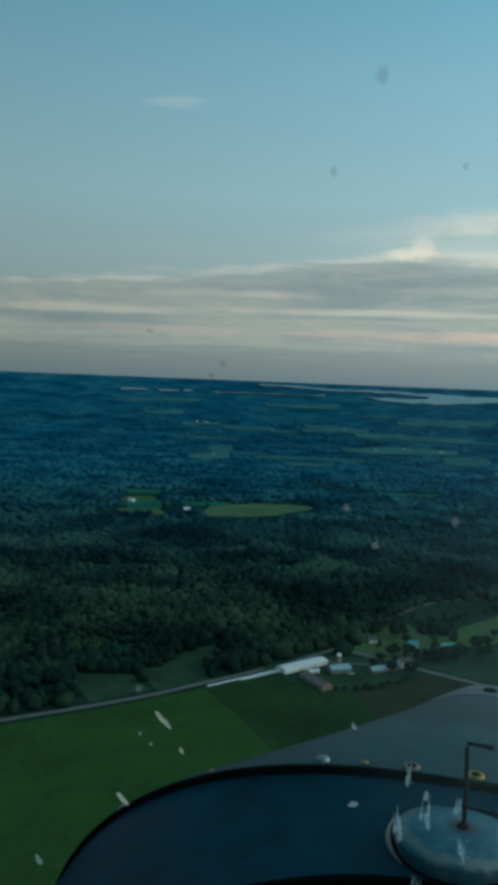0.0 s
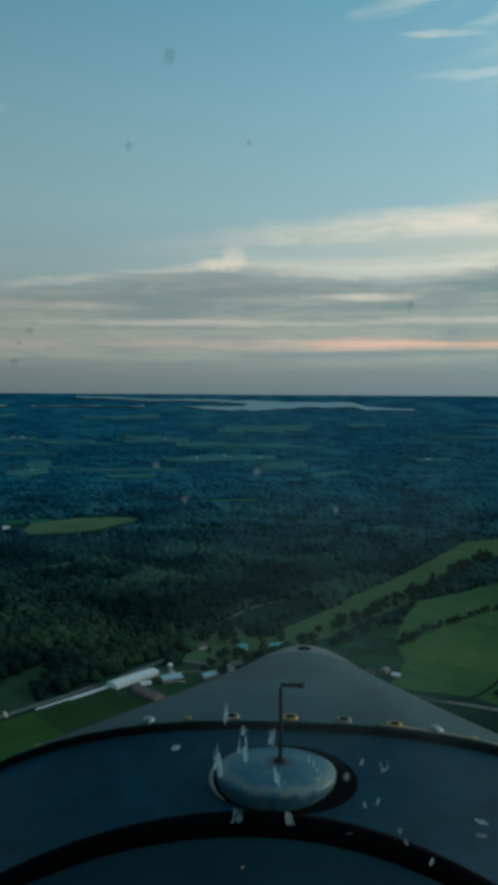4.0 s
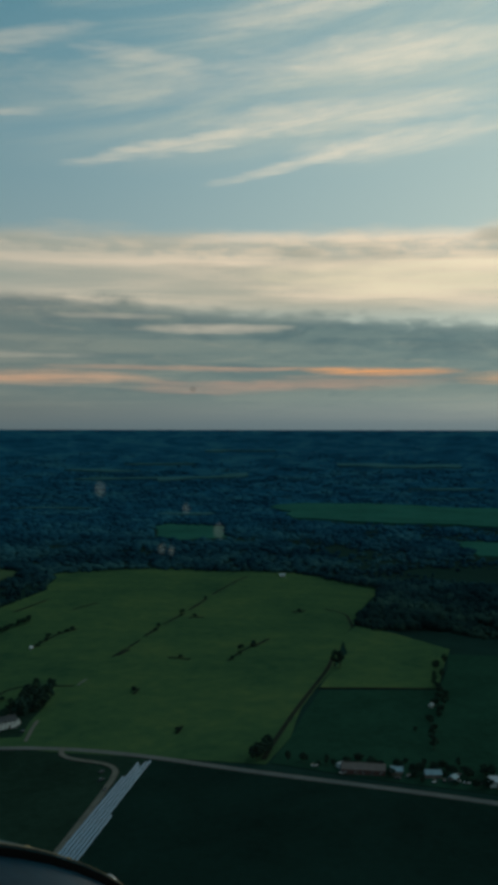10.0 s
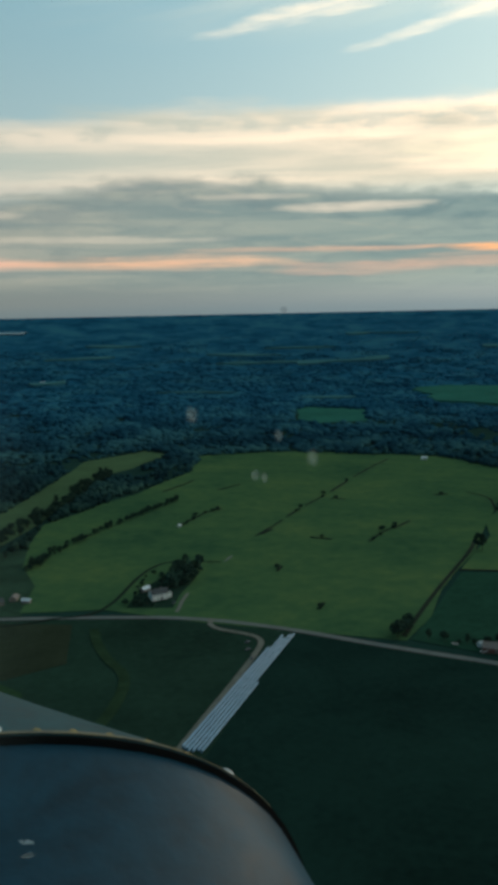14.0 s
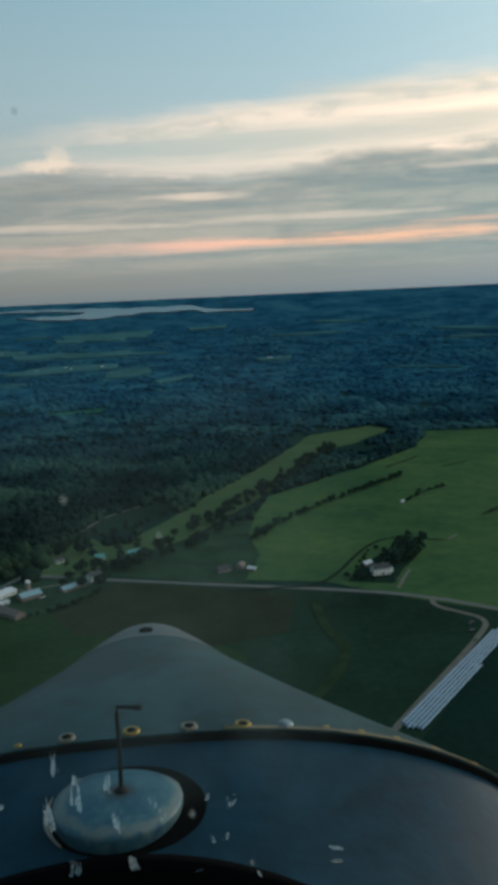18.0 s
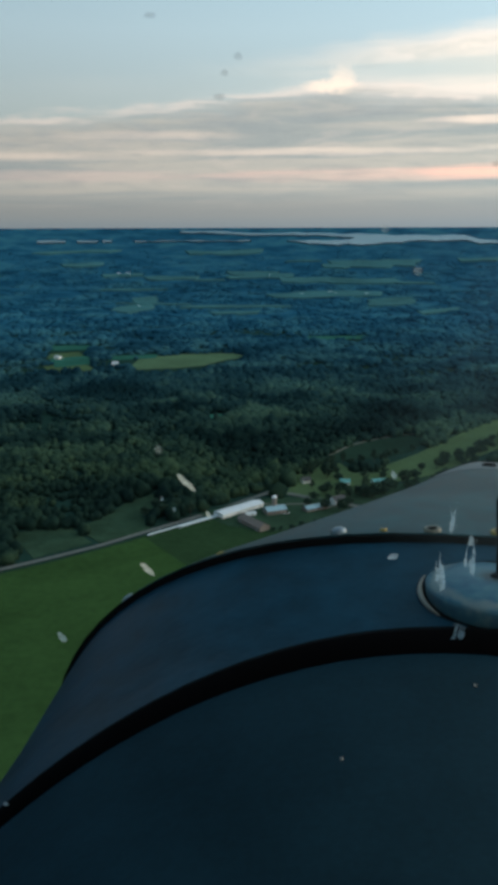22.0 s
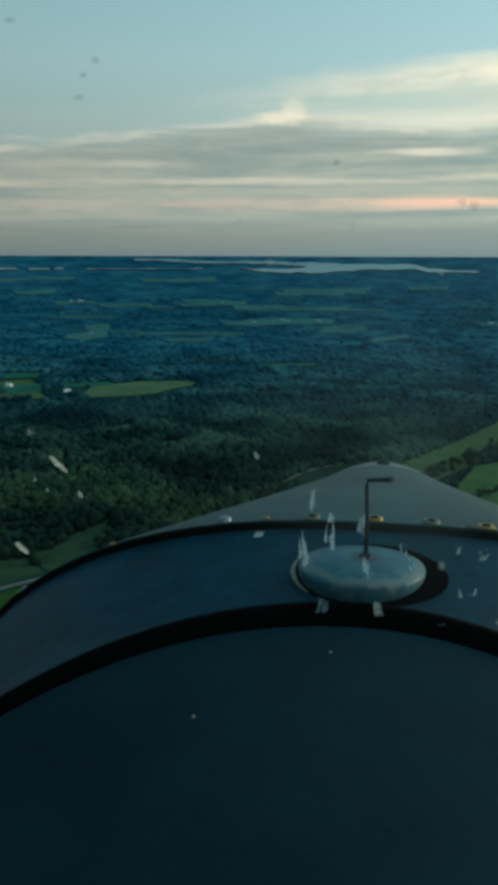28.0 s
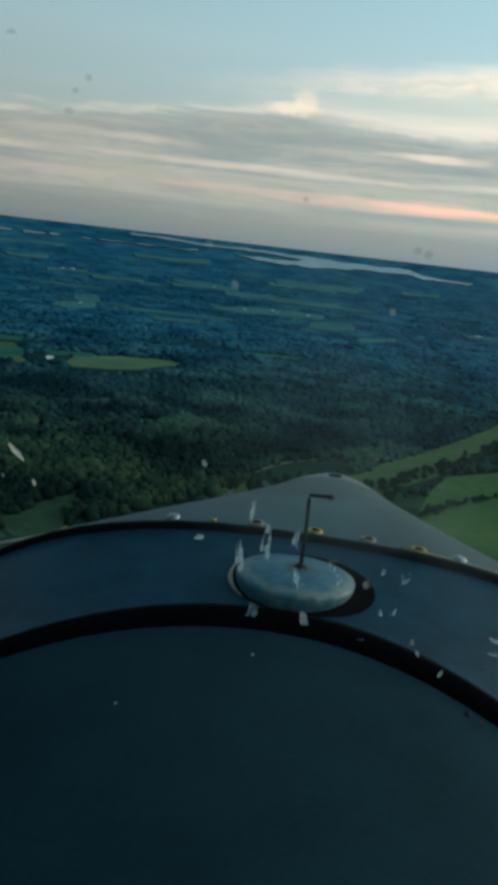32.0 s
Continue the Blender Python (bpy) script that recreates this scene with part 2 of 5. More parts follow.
# ---------------------------------------------------------------- materials
def material(name, tones, scale=1.0, fine=12.0, rough=0.8, metal=0.0, bump=0.0, island=0.0, stripes=None, random_tone=0.0, spec=0.3, contrast=1.0):
    """tones: dark, middle, light base colours, laid out by a coarse and a fine noise at scale (per metre)."""
    m = bpy.data.materials.new(name)
    m.use_nodes = True
    t = m.node_tree
    g = Graph(t)
    bsdf = t.nodes["Principled BSDF"]
    where = g.node("ShaderNodeTexCoord").outputs["Object"]
    a = g.noise(where, scale, 5.0, 0.6, 0.3)
    b = g.noise(where, scale * fine, 3.0, 0.6)
    v = g.math("ADD", g.math("MULTIPLY", a, 0.65), g.math("MULTIPLY", b, 0.35))
    if contrast != 1.0:
        v = g.math("ADD", g.math("MULTIPLY", g.math("SUBTRACT", v, 0.5), contrast), 0.5)
    if stripes:
        angle, width, weight = stripes
        s = g.node("ShaderNodeSeparateXYZ")
        g.put(s.inputs[0], where)
        u = g.math("ADD", g.math("MULTIPLY", s.outputs[0], math.cos(angle)), g.math("MULTIPLY", s.outputs[1], math.sin(angle)))
        u = g.math("ADD", u, g.math("MULTIPLY", a, width * 2))
        v = g.math("ADD", v, g.math("MULTIPLY", g.math("SINE", g.math("MULTIPLY", u, 2 * math.pi / width)), weight))
    if island:
        v = g.math("ADD", v, g.math("MULTIPLY", g.math("SUBTRACT", g.node("ShaderNodeNewGeometry").outputs["Random Per Island"], 0.5), island))
    if random_tone:
        v = g.math("ADD", v, g.math("MULTIPLY", g.math("SUBTRACT", g.node("ShaderNodeObjectInfo").outputs["Random"], 0.5), random_tone))
    g.put(bsdf.inputs["Base Color"], g.ramp(v, ((0.3, (*tones[0], 1)), (0.5, (*tones[1], 1)), (0.72, (*tones[2], 1)))))
    bsdf.inputs["Metallic"].default_value = metal
    bsdf.inputs["Specular IOR Level"].default_value = spec
    g.put(bsdf.inputs["Roughness"], g.math("ADD", rough - 0.08, g.math("MULTIPLY", b, 0.16), True))
    if bump:
        n = g.node("ShaderNodeBump")
        n.inputs["Strength"].default_value, n.inputs["Distance"].default_value = 0.6, bump
        g.put(n.inputs["Height"], v)
        g.put(bsdf.inputs["Normal"], n.outputs[0])
    return m


def tone(r, g, b, spread=0.3):
    return tuple(tuple(c * k for c in (r, g, b)) for k in (1 - spread, 1, 1 + spread))


def hazed_stand_material(name, near, far, r0, r1):
    """Mixed woods: haze is painted in, as the colour turns bluer with distance."""
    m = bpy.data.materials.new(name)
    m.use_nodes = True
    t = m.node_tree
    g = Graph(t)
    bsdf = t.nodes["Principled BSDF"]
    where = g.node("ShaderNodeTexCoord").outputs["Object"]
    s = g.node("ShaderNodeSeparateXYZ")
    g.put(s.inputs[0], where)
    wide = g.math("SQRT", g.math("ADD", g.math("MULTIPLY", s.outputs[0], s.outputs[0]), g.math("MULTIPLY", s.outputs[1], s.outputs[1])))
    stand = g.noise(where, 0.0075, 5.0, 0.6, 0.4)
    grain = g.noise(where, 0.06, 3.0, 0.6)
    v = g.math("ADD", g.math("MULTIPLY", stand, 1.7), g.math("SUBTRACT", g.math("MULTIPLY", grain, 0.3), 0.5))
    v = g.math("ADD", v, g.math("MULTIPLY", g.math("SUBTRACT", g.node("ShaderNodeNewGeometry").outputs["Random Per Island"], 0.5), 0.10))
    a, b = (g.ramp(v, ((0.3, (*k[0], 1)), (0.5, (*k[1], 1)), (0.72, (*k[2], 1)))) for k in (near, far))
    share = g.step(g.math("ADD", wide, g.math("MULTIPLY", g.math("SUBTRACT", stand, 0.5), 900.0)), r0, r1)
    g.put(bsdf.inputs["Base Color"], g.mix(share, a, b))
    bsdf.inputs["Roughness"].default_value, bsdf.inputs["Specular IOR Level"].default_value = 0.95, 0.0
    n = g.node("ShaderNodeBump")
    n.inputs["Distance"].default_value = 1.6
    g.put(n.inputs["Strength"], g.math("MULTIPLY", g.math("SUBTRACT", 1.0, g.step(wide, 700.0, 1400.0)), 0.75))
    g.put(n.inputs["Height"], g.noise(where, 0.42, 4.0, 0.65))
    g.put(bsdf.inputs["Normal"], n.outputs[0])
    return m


M = dict(
    wood_floor=material("woodland_floor", tone(0.013, 0.038, 0.031, 0.35), 0.004, 9, 0.95, spec=0.0),
    crown_near=material("foliage_near", ((0.010, 0.025, 0.022), (0.021, 0.043, 0.030), (0.042, 0.072, 0.040)), 0.009, 26, 0.95, island=0.22, spec=0.0, contrast=1.45),
    crown_mid=material("foliage_mid", tone(0.040, 0.092, 0.066, 0.55), 0.006, 12, 0.95, bump=0.4, island=0.3, spec=0.05),
    crown_wide=hazed_stand_material("foliage_haze_blend", ((0.005, 0.015, 0.014), (0.013, 0.032, 0.024), (0.036, 0.066, 0.034)), ((0.008, 0.064, 0.114), (0.014, 0.094, 0.160), (0.028, 0.130, 0.182)), 750.0, 2600.0),
    bark=material("bark", tone(0.06, 0.05, 0.04), 2.0, 6, 0.95, bump=0.02),
    bright_field=material("young_crop", tone(0.030, 0.070, 0.022, 0.35), 0.012, 14, 0.9, bump=0.1, spec=0.0),
    mid_field=material("middling_crop", tone(0.022, 0.050, 0.022, 0.4), 0.012, 14, 0.9, bump=0.1, spec=0.0),
    dark_field=material("dark_crop", tone(0.016, 0.038, 0.026, 0.5), 0.01, 16, 0.95, bump=0.1, spec=0.0),
    black_field=material("low_dark_crop", tone(0.008, 0.025, 0.020, 0.45), 0.012, 16, 0.95, bump=0.1, spec=0.0),
    brown_field=material("stubble", tone(0.027, 0.036, 0.022, 0.4), 0.015, 14, 0.95, bump=0.1, spec=0.0),
    pasture=material("pasture_grass", ((0.029, 0.075, 0.038), (0.052, 0.109, 0.046), (0.092, 0.141, 0.052)), 0.007, 11, 0.9, bump=0.15, stripes=(0.9, 46.0, 0.02), spec=0.0, contrast=1.2),
    dim_pasture=material("rough_pasture", tone(0.016, 0.054, 0.034, 0.4), 0.014, 10, 0.95, bump=0.15, spec=0.0),
    meadow=material("mown_meadow", tone(0.066, 0.112, 0.054, 0.28), 0.012, 14, 0.9, bump=0.1, spec=0.0),
    yellow_field=material("ripe_field", tone(0.078, 0.140, 0.080, 0.3), 0.012, 12, 0.9, spec=0.0),
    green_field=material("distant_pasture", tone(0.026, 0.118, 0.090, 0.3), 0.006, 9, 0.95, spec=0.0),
    # haze painted in: a paler, bluer tone for fields far off
    far_field=material("hazed_meadow", tone(0.046, 0.142, 0.154, 0.35), 0.006, 9, 0.9, spec=0.0),
    brush=material("brush_land", tone(0.028, 0.058, 0.036, 0.5), 0.03, 12, 0.95, bump=0.3, spec=0.0),
    road=material("road_gravel", tone(0.125, 0.135, 0.13, 0.25), 0.05, 12, 0.9, spec=0.1),
    lane=material("lane_gravel", tone(0.13, 0.13, 0.11, 0.25), 0.08, 12, 0.92, spec=0.1),
    grass_track=material("worn_grass", tone(0.021, 0.043, 0.022, 0.4), 0.06, 10, 0.95, spec=0.0),
    ditch=material("ditch_weeds", tone(0.008, 0.018, 0.012, 0.4), 0.1, 10, 0.95, spec=0.05),
    white_film=material("bale_film", tone(0.17, 0.32, 0.46, 0.18), 0.4, 6, 0.45, bump=0.03),
    bright_film=material("bright_bale_film", tone(0.40, 0.50, 0.56, 0.12), 0.4, 6, 0.45, bump=0.03),
    white_wall=material("white_boards", tone(0.74, 0.75, 0.74, 0.06), 0.5, 10, 0.7, bump=0.01),
    grey_wall=material("weathered_boards", tone(0.20, 0.17, 0.15, 0.25), 0.6, 12, 0.9, bump=0.02),
    red_wall=material("faded_red_boards", tone(0.16, 0.08, 0.07, 0.25), 0.6, 12, 0.9, bump=0.02),
    white_roof=material("white_sheet_roof", tone(0.55, 0.60, 0.64, 0.1), 0.3, 8, 0.45, metal=0.0, bump=0.02),
    blue_roof=material("blue_sheet_roof", tone(0.22, 0.36, 0.42, 0.15), 0.3, 8, 0.45, bump=0.02),
    teal_roof=material("teal_sheet_roof", tone(0.10, 0.34, 0.34, 0.15), 0.3, 8, 0.45, bump=0.02),
    brown_roof=material("rusty_roof", tone(0.16, 0.135, 0.125, 0.3), 0.3, 8, 0.8, bump=0.02),
    dark_roof=material("shingle_roof", tone(0.07, 0.075, 0.08, 0.25), 0.6, 10, 0.9, bump=0.02),
    pane=material("house_pane", tone(0.03, 0.04, 0.05), 1, 4, 0.15, spec=0.5),
    concrete=material("concrete", tone(0.34, 0.34, 0.32, 0.15), 0.5, 10, 0.9, bump=0.02),
    worn_edge=material("chipped_cream_paint", ((0.035, 0.036, 0.034), (0.15, 0.135, 0.085), (0.26, 0.19, 0.06)), 26, 5, 0.6, bump=0.0004),
    tyre=material("tyre_rubber", tone(0.02, 0.02, 0.02), 4, 6, 0.9),
    car_white=material("white_car_paint", tone(0.6, 0.6, 0.6, 0.05), 1, 6, 0.35),
    car_dark=material("dark_car_paint", tone(0.05, 0.06, 0.08, 0.1), 1, 6, 0.35),
    cowl=material("grey_cowl_paint", tone(0.012, 0.054, 0.064, 0.4), 6.0, 7, 0.5, bump=0.0008, spec=0.16, contrast=2.2),
    boot=material("slate_cowl_paint", tone(0.004, 0.039, 0.067, 0.3), 9.0, 4, 0.5, bump=0.0022, spec=0.11, contrast=1.7),
    bowl=material("pale_bowl_paint", tone(0.042, 0.068, 0.078, 0.2), 5.0, 12, 0.5, bump=0.0004, spec=0.5),
    gasket=material("black_rubber", tone(0.0016, 0.0016, 0.002, 0.3), 12, 8, 0.95, spec=0.05, bump=0.0006),
    shield=material("dull_black_vinyl", tone(0.0095, 0.034, 0.048, 0.35), 9, 20, 0.9, bump=0.0005, spec=0.05),
    rim=material("lit_lip_and_flake_cream", tone(0.26, 0.26, 0.23, 0.3), 22, 6, 0.6, bump=0.0004),
    wire=material("black_wire", tone(0.004, 0.005, 0.006, 0.3), 30, 6, 0.6, spec=0.2),
    cream=material("dull_grommet", tone(0.17, 0.16, 0.12, 0.5), 60, 6, 0.5, metal=0.3),
    gold=material("brass_grommet", tone(0.30, 0.20, 0.04, 0.5), 60, 6, 0.4, metal=0.6),
    chrome=material("bright_stud", tone(0.22, 0.27, 0.30, 0.35), 60, 6, 0.35, metal=0.6),
    # near-black for screws and for the painted shade inside holes
    slot=material("hole_shade_and_screw", tone(0.0025, 0.0028, 0.003), 10, 4, 0.95, spec=0.05),
    cabin=material("unseen_cabin_lining", tone(0.05, 0.05, 0.05, 0.2), 5, 10, 0.9),
)


def lake_material():
    m = bpy.data.materials.new("lake_water")
    m.use_nodes = True
    g = Graph(m.node_tree)
    b = m.node_tree.nodes["Principled BSDF"]
    b.inputs["Base Color"].default_value = (0.02, 0.04, 0.05, 1)
    b.inputs["Roughness"].default_value = 0.12
    n = g.node("ShaderNodeBump")
    n.inputs["Strength"].default_value, n.inputs["Distance"].default_value = 0.2, 0.3
    g.put(n.inputs["Height"], g.noise(g.node("ShaderNodeTexCoord").outputs["Object"], 0.08, 3.0))
    g.put(b.inputs["Normal"], n.outputs[0])
    return m


def screen_material():
    m = bpy.data.materials.new("clear_acrylic")
    m.use_nodes = True
    t = m.node_tree
    t.nodes.clear()
    g = Graph(t)
    clear, gloss, both = g.node("ShaderNodeBsdfTransparent"), g.node("ShaderNodeBsdfGlossy"), g.node("ShaderNodeMixShader")
    clear.inputs[0].default_value, gloss.inputs["Roughness"].default_value = (0.97, 0.985, 0.98, 1), 0.06
    both.inputs[0].default_value = 0.003
    g.put(both.inputs[1], clear.outputs[0])
    g.put(both.inputs[2], gloss.outputs[0])
    # a thin dust film scattering the sky's light, tinted blue to imitate haze
    dust, film = g.node("ShaderNodeBsdfTranslucent"), g.node("ShaderNodeMixShader")
    dust.inputs[0].default_value = (0.55, 0.78, 0.82, 1)
    where = g.node("ShaderNodeTexCoord").outputs["Object"]
    # thicker about the middle: an added veil that imitates glare over the land
    s = g.node("ShaderNodeSeparateXYZ")
    g.put(s.inputs[0], where)
    glare_veil = g.math("MULTIPLY", g.band(s.outputs[0], -0.16, 0.03, 0.09, 0.18), g.band(s.outputs[2], -0.42, -0.28, -0.06, 0.04))
    glare_veil = g.math("MULTIPLY", glare_veil, g.math("MULTIPLY", g.step(g.noise(where, 7.0, 5.0, 0.6, 0.5), 0.25, 0.75), 0.055))
    g.put(film.inputs[0], g.math("ADD", glare_veil, g.math("ADD", 0.0005, g.math("MULTIPLY", g.noise(where, 5.0, 4.0, 0.6), 0.0045))))
    g.put(film.inputs[1], both.outputs[0])
    g.put(film.inputs[2], dust.outputs[0])
    g.put(g.node("ShaderNodeOutputMaterial").inputs[0], film.outputs[0])
    return m


def mark_material(name, colour, cover):
    """A thin dried mark on clear acrylic, lit from outside."""
    m = bpy.data.materials.new(name)
    m.use_nodes = True
    t = m.node_tree
    t.nodes.clear()
    g = Graph(t)
    clear, film, both = g.node("ShaderNodeBsdfTransparent"), g.node("ShaderNodeBsdfTranslucent"), g.node("ShaderNodeMixShader")
    film.inputs[0].default_value = (*colour, 1)
    grain = g.step(g.noise(g.node("ShaderNodeTexCoord").outputs["Object"], 420.0, 4.0), 0.1, 0.6)
    g.put(both.inputs[0], g.math("MULTIPLY", grain, cover))
    g.put(both.inputs[1], clear.outputs[0])
    g.put(both.inputs[2], film.outputs[0])
    g.put(g.node("ShaderNodeOutputMaterial").inputs[0], both.outputs[0])
    return m


def blot_material(name, colour, cover):
    """A thin round blot on clear acrylic that thins out towards its rim."""
    m = bpy.data.materials.new(name)
    m.use_nodes = True
    t = m.node_tree
    t.nodes.clear()
    g = Graph(t)
    clear, film, both = g.node("ShaderNodeBsdfTransparent"), g.node("ShaderNodeBsdfTranslucent"), g.node("ShaderNodeMixShader")
    film.inputs[0].default_value = (*colour, 1)
    coord = g.node("ShaderNodeTexCoord")
    s = g.node("ShaderNodeSeparateXYZ")
    g.put(s.inputs[0], coord.outputs["Generated"])
    u, v = (g.math("SUBTRACT", s.outputs[k], 0.5) for k in (0, 2))
    d = g.math("SQRT", g.math("ADD", g.math("MULTIPLY", u, u), g.math("MULTIPLY", v, v)))
    d = g.math("ADD", d, g.math("MULTIPLY", g.math("SUBTRACT", g.noise(coord.outputs["Object"], 300.0, 3.0), 0.5), 0.25))
    g.put(both.inputs[0], g.math("MULTIPLY", g.math("SUBTRACT", 1.0, g.step(d, 0.12, 0.5)), cover))
    g.put(both.inputs[1], clear.outputs[0])
    g.put(both.inputs[2], film.outputs[0])
    g.put(g.node("ShaderNodeOutputMaterial").inputs[0], both.outputs[0])
    return m


def cap_material():
    """Worn blue-grey aluminium: a greasy stain round the wire, bare metal along the rim."""
    m = material("worn_aluminium", ((0.009, 0.076, 0.134), (0.022, 0.116, 0.166), (0.064, 0.165, 0.192)), 40, 4, 0.5, metal=0.2, bump=0.0006, spec=0.5, contrast=1.4)
    g = Graph(m.node_tree)
    b = m.node_tree.nodes["Principled BSDF"]
    paint = b.inputs["Base Color"].links[0].from_socket
    where = g.node("ShaderNodeTexCoord").outputs["Object"]
    s = g.node("ShaderNodeSeparateXYZ")
    g.put(s.inputs[0], where)
    u, v = g.math("ADD", s.outputs[0], 0.0145), g.math("SUBTRACT", s.outputs[1], 0.7025)
    d = g.math("SQRT", g.math("ADD", g.math("MULTIPLY", u, u), g.math("MULTIPLY", v, v)))
    d = g.math("ADD", d, g.math("MULTIPLY", g.math("SUBTRACT", g.noise(where, 70.0, 4.0, 0.6), 0.5), 0.016))
    col = g.mix(g.math("MULTIPLY", g.band(d, 0.042, 0.049, 0.051, 0.056), 0.6), paint, (0.19, 0.22, 0.20, 1))
    col = g.mix(g.math("SUBTRACT", 1.0, g.step(d, 0.004, 0.020)), col, (0.020, 0.030, 0.032, 1))
    g.put(b.inputs["Base Color"], col)
    return m


M["cap"] = cap_material()
M["thick_smear"] = mark_material("dried_insect", (0.90, 0.92, 0.80), 0.72)
M["soft_smear"] = blot_material("thin_smear", (0.66, 0.74, 0.70), 0.24)
M["smear"], M["speck"] = mark_material("dried_smear", (0.66, 0.86, 0.94), 0.42), blot_material("dark_speck", (0.03, 0.04, 0.04), 0.21)
M["water"], M["acrylic"] = lake_material(), screen_material()


# ---------------------------------------------------------------- helpers for meshes
EYE = 240.0          # height of the aircraft over the fields
FLAT, RIM = 2400.0, 4800.0


def lie(x, y):
    """Height of the land: flat fields, then bent up to fit the camera's skyline."""
    r = math.hypot(x, y)
    if r <= FLAT:
        return 0.0
    r = min(r, RIM)
    return EYE - 0.1 * r * (RIM - r) / FLAT


def mesh(name, verts, faces, mat, smooth=False):
    me = bpy.data.meshes.new(name)
    me.from_pydata([tuple(v) for v in verts], [], [tuple(f) for f in faces])
    if smooth:
        me.shade_smooth()
    me.materials.append(mat)
    me.update()
    return me


def part(name, bm, mat, parent, label="", smooth=False):
    """Link a bmesh, or a mesh, as one object under a thing or a part."""
    if isinstance(bm, bpy.types.Mesh):
        me = bm
    else:
        me = bpy.data.meshes.new(name)
        bmesh.ops.recalc_face_normals(bm, faces=bm.faces[:])
        bm.to_mesh(me)
        bm.free()
        if smooth:
            me.shade_smooth()
        me.materials.append(mat)
    ob = new(name, me)
    ob.parent = parent
    return tagged(ob, label)


def thing(name, at, label, category, group="", kind="", turn=0.0):
    ob = new(name)
    ob.matrix_world = pose(*at, rz=turn)
    return tagged(ob, label, category, group, kind)


def box(bm, x0, x1, y0, y1, z0, z1, bevel=0.0):
    made = bmesh.ops.create_cube(bm, size=1.0, matrix=Matrix.Translation(((x0 + x1) / 2, (y0 + y1) / 2, (z0 + z1) / 2)) @ Matrix.Diagonal((x1 - x0, y1 - y0, z1 - z0, 1)))
    if bevel:
        edges = {e for v in made["verts"] for e in v.link_edges}
        bmesh.ops.bevel(bm, geom=list(edges), offset=bevel, segments=2, affect="EDGES")
    return bm


def tube(bm, path, radii, sides=8):
    """A round bar along a path of points."""
    rings = []
    for k, p in enumerate(path):
        a, b = Vector(path[max(k - 1, 0)]), Vector(path[min(k + 1, len(path) - 1)])
        q = (b - a).normalized().to_track_quat("Z", "Y")
        rings.append([bm.verts.new(Vector(p) + q @ Vector((math.cos(s) * radii[k], math.sin(s) * radii[k], 0))) for s in (2 * math.pi * i / sides for i in range(sides))])
    for r, s in zip(rings, rings[1:]):
        for i in range(sides):
            bm.faces.new((r[i], r[(i + 1) % sides], s[(i + 1) % sides], s[i]))
    bm.faces.new(rings[0][::-1])
    bm.faces.new(rings[-1])
    return bm


# ---------------------------------------------------------------- the land
def build_ground():
    radii = [0, 60, 150, 300, 500, 800, 1100, 1400, 1700, 2000, 2300] + [2400 + 100 * k for k in range(1, 25)] + [4880, 4960]
    n = 120
    verts, faces = [(0, 0, 0)], []
    for r in radii[1:]:
        z = lie(r, 0)
        verts += [(r * math.sin(2 * math.pi * k / n), r * math.cos(2 * math.pi * k / n), z) for k in range(n)]
    for k in range(n):
        faces.append((0, 1 + (k + 1) % n, 1 + k))
    for i in range(len(radii) - 2):
        a, b = 1 + i * n, 1 + (i + 1) * n
        faces += [(a + k, a + (k + 1) % n, b + (k + 1) % n, b + k) for k in range(n)]
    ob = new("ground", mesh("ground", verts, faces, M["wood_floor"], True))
    # far ring takes the same painted haze-blue as the woods
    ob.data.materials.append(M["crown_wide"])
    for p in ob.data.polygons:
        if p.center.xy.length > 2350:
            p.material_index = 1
    tagged(ob, "dark green wooded country floor reaching the skyline", "ground", kind="structure")


build_ground()
OPEN = []           # outlines that stay free of woods


def field(name, outline, mat, label, lift=0.35, category="field", clear=True):
    """A flat parcel of land, laid over the ground as one sheet with a skirt."""
    bm = bmesh.new()
    pts = []
    for k, (x, y) in enumerate(outline):
        x2, y2 = outline[(k + 1) % len(outline)]
        steps = max(1, int(math.hypot(x2 - x, y2 - y) / 60))
        for s in range(steps):
            u, v = x + (x2 - x) * s / steps, y + (y2 - y) * s / steps
            if 0 < s:
                w = min(26.0, 0.008 * math.hypot(u, v))
                u, v = u + random.uniform(-w, w), v + random.uniform(-w, w)
            pts.append((u, v))
    up = lift + (5.0 if max(math.hypot(*p) for p in outline) > FLAT else 0.0)
    top = [bm.verts.new((u, v, lie(u, v) + up)) for u, v in pts]
    low = [bm.verts.new((u, v, lie(u, v) - 2.0)) for u, v in pts]
    face = bm.faces.new(top)
    for k in range(len(pts)):
        bm.faces.new((top[k], low[k], low[(k + 1) % len(pts)], top[(k + 1) % len(pts)]))
    bmesh.ops.triangulate(bm, faces=[face])
    if clear:
        OPEN.append(np.array(outline, float))
    return tagged(part(name, bm, M[mat], None), label, category, kind="structure")


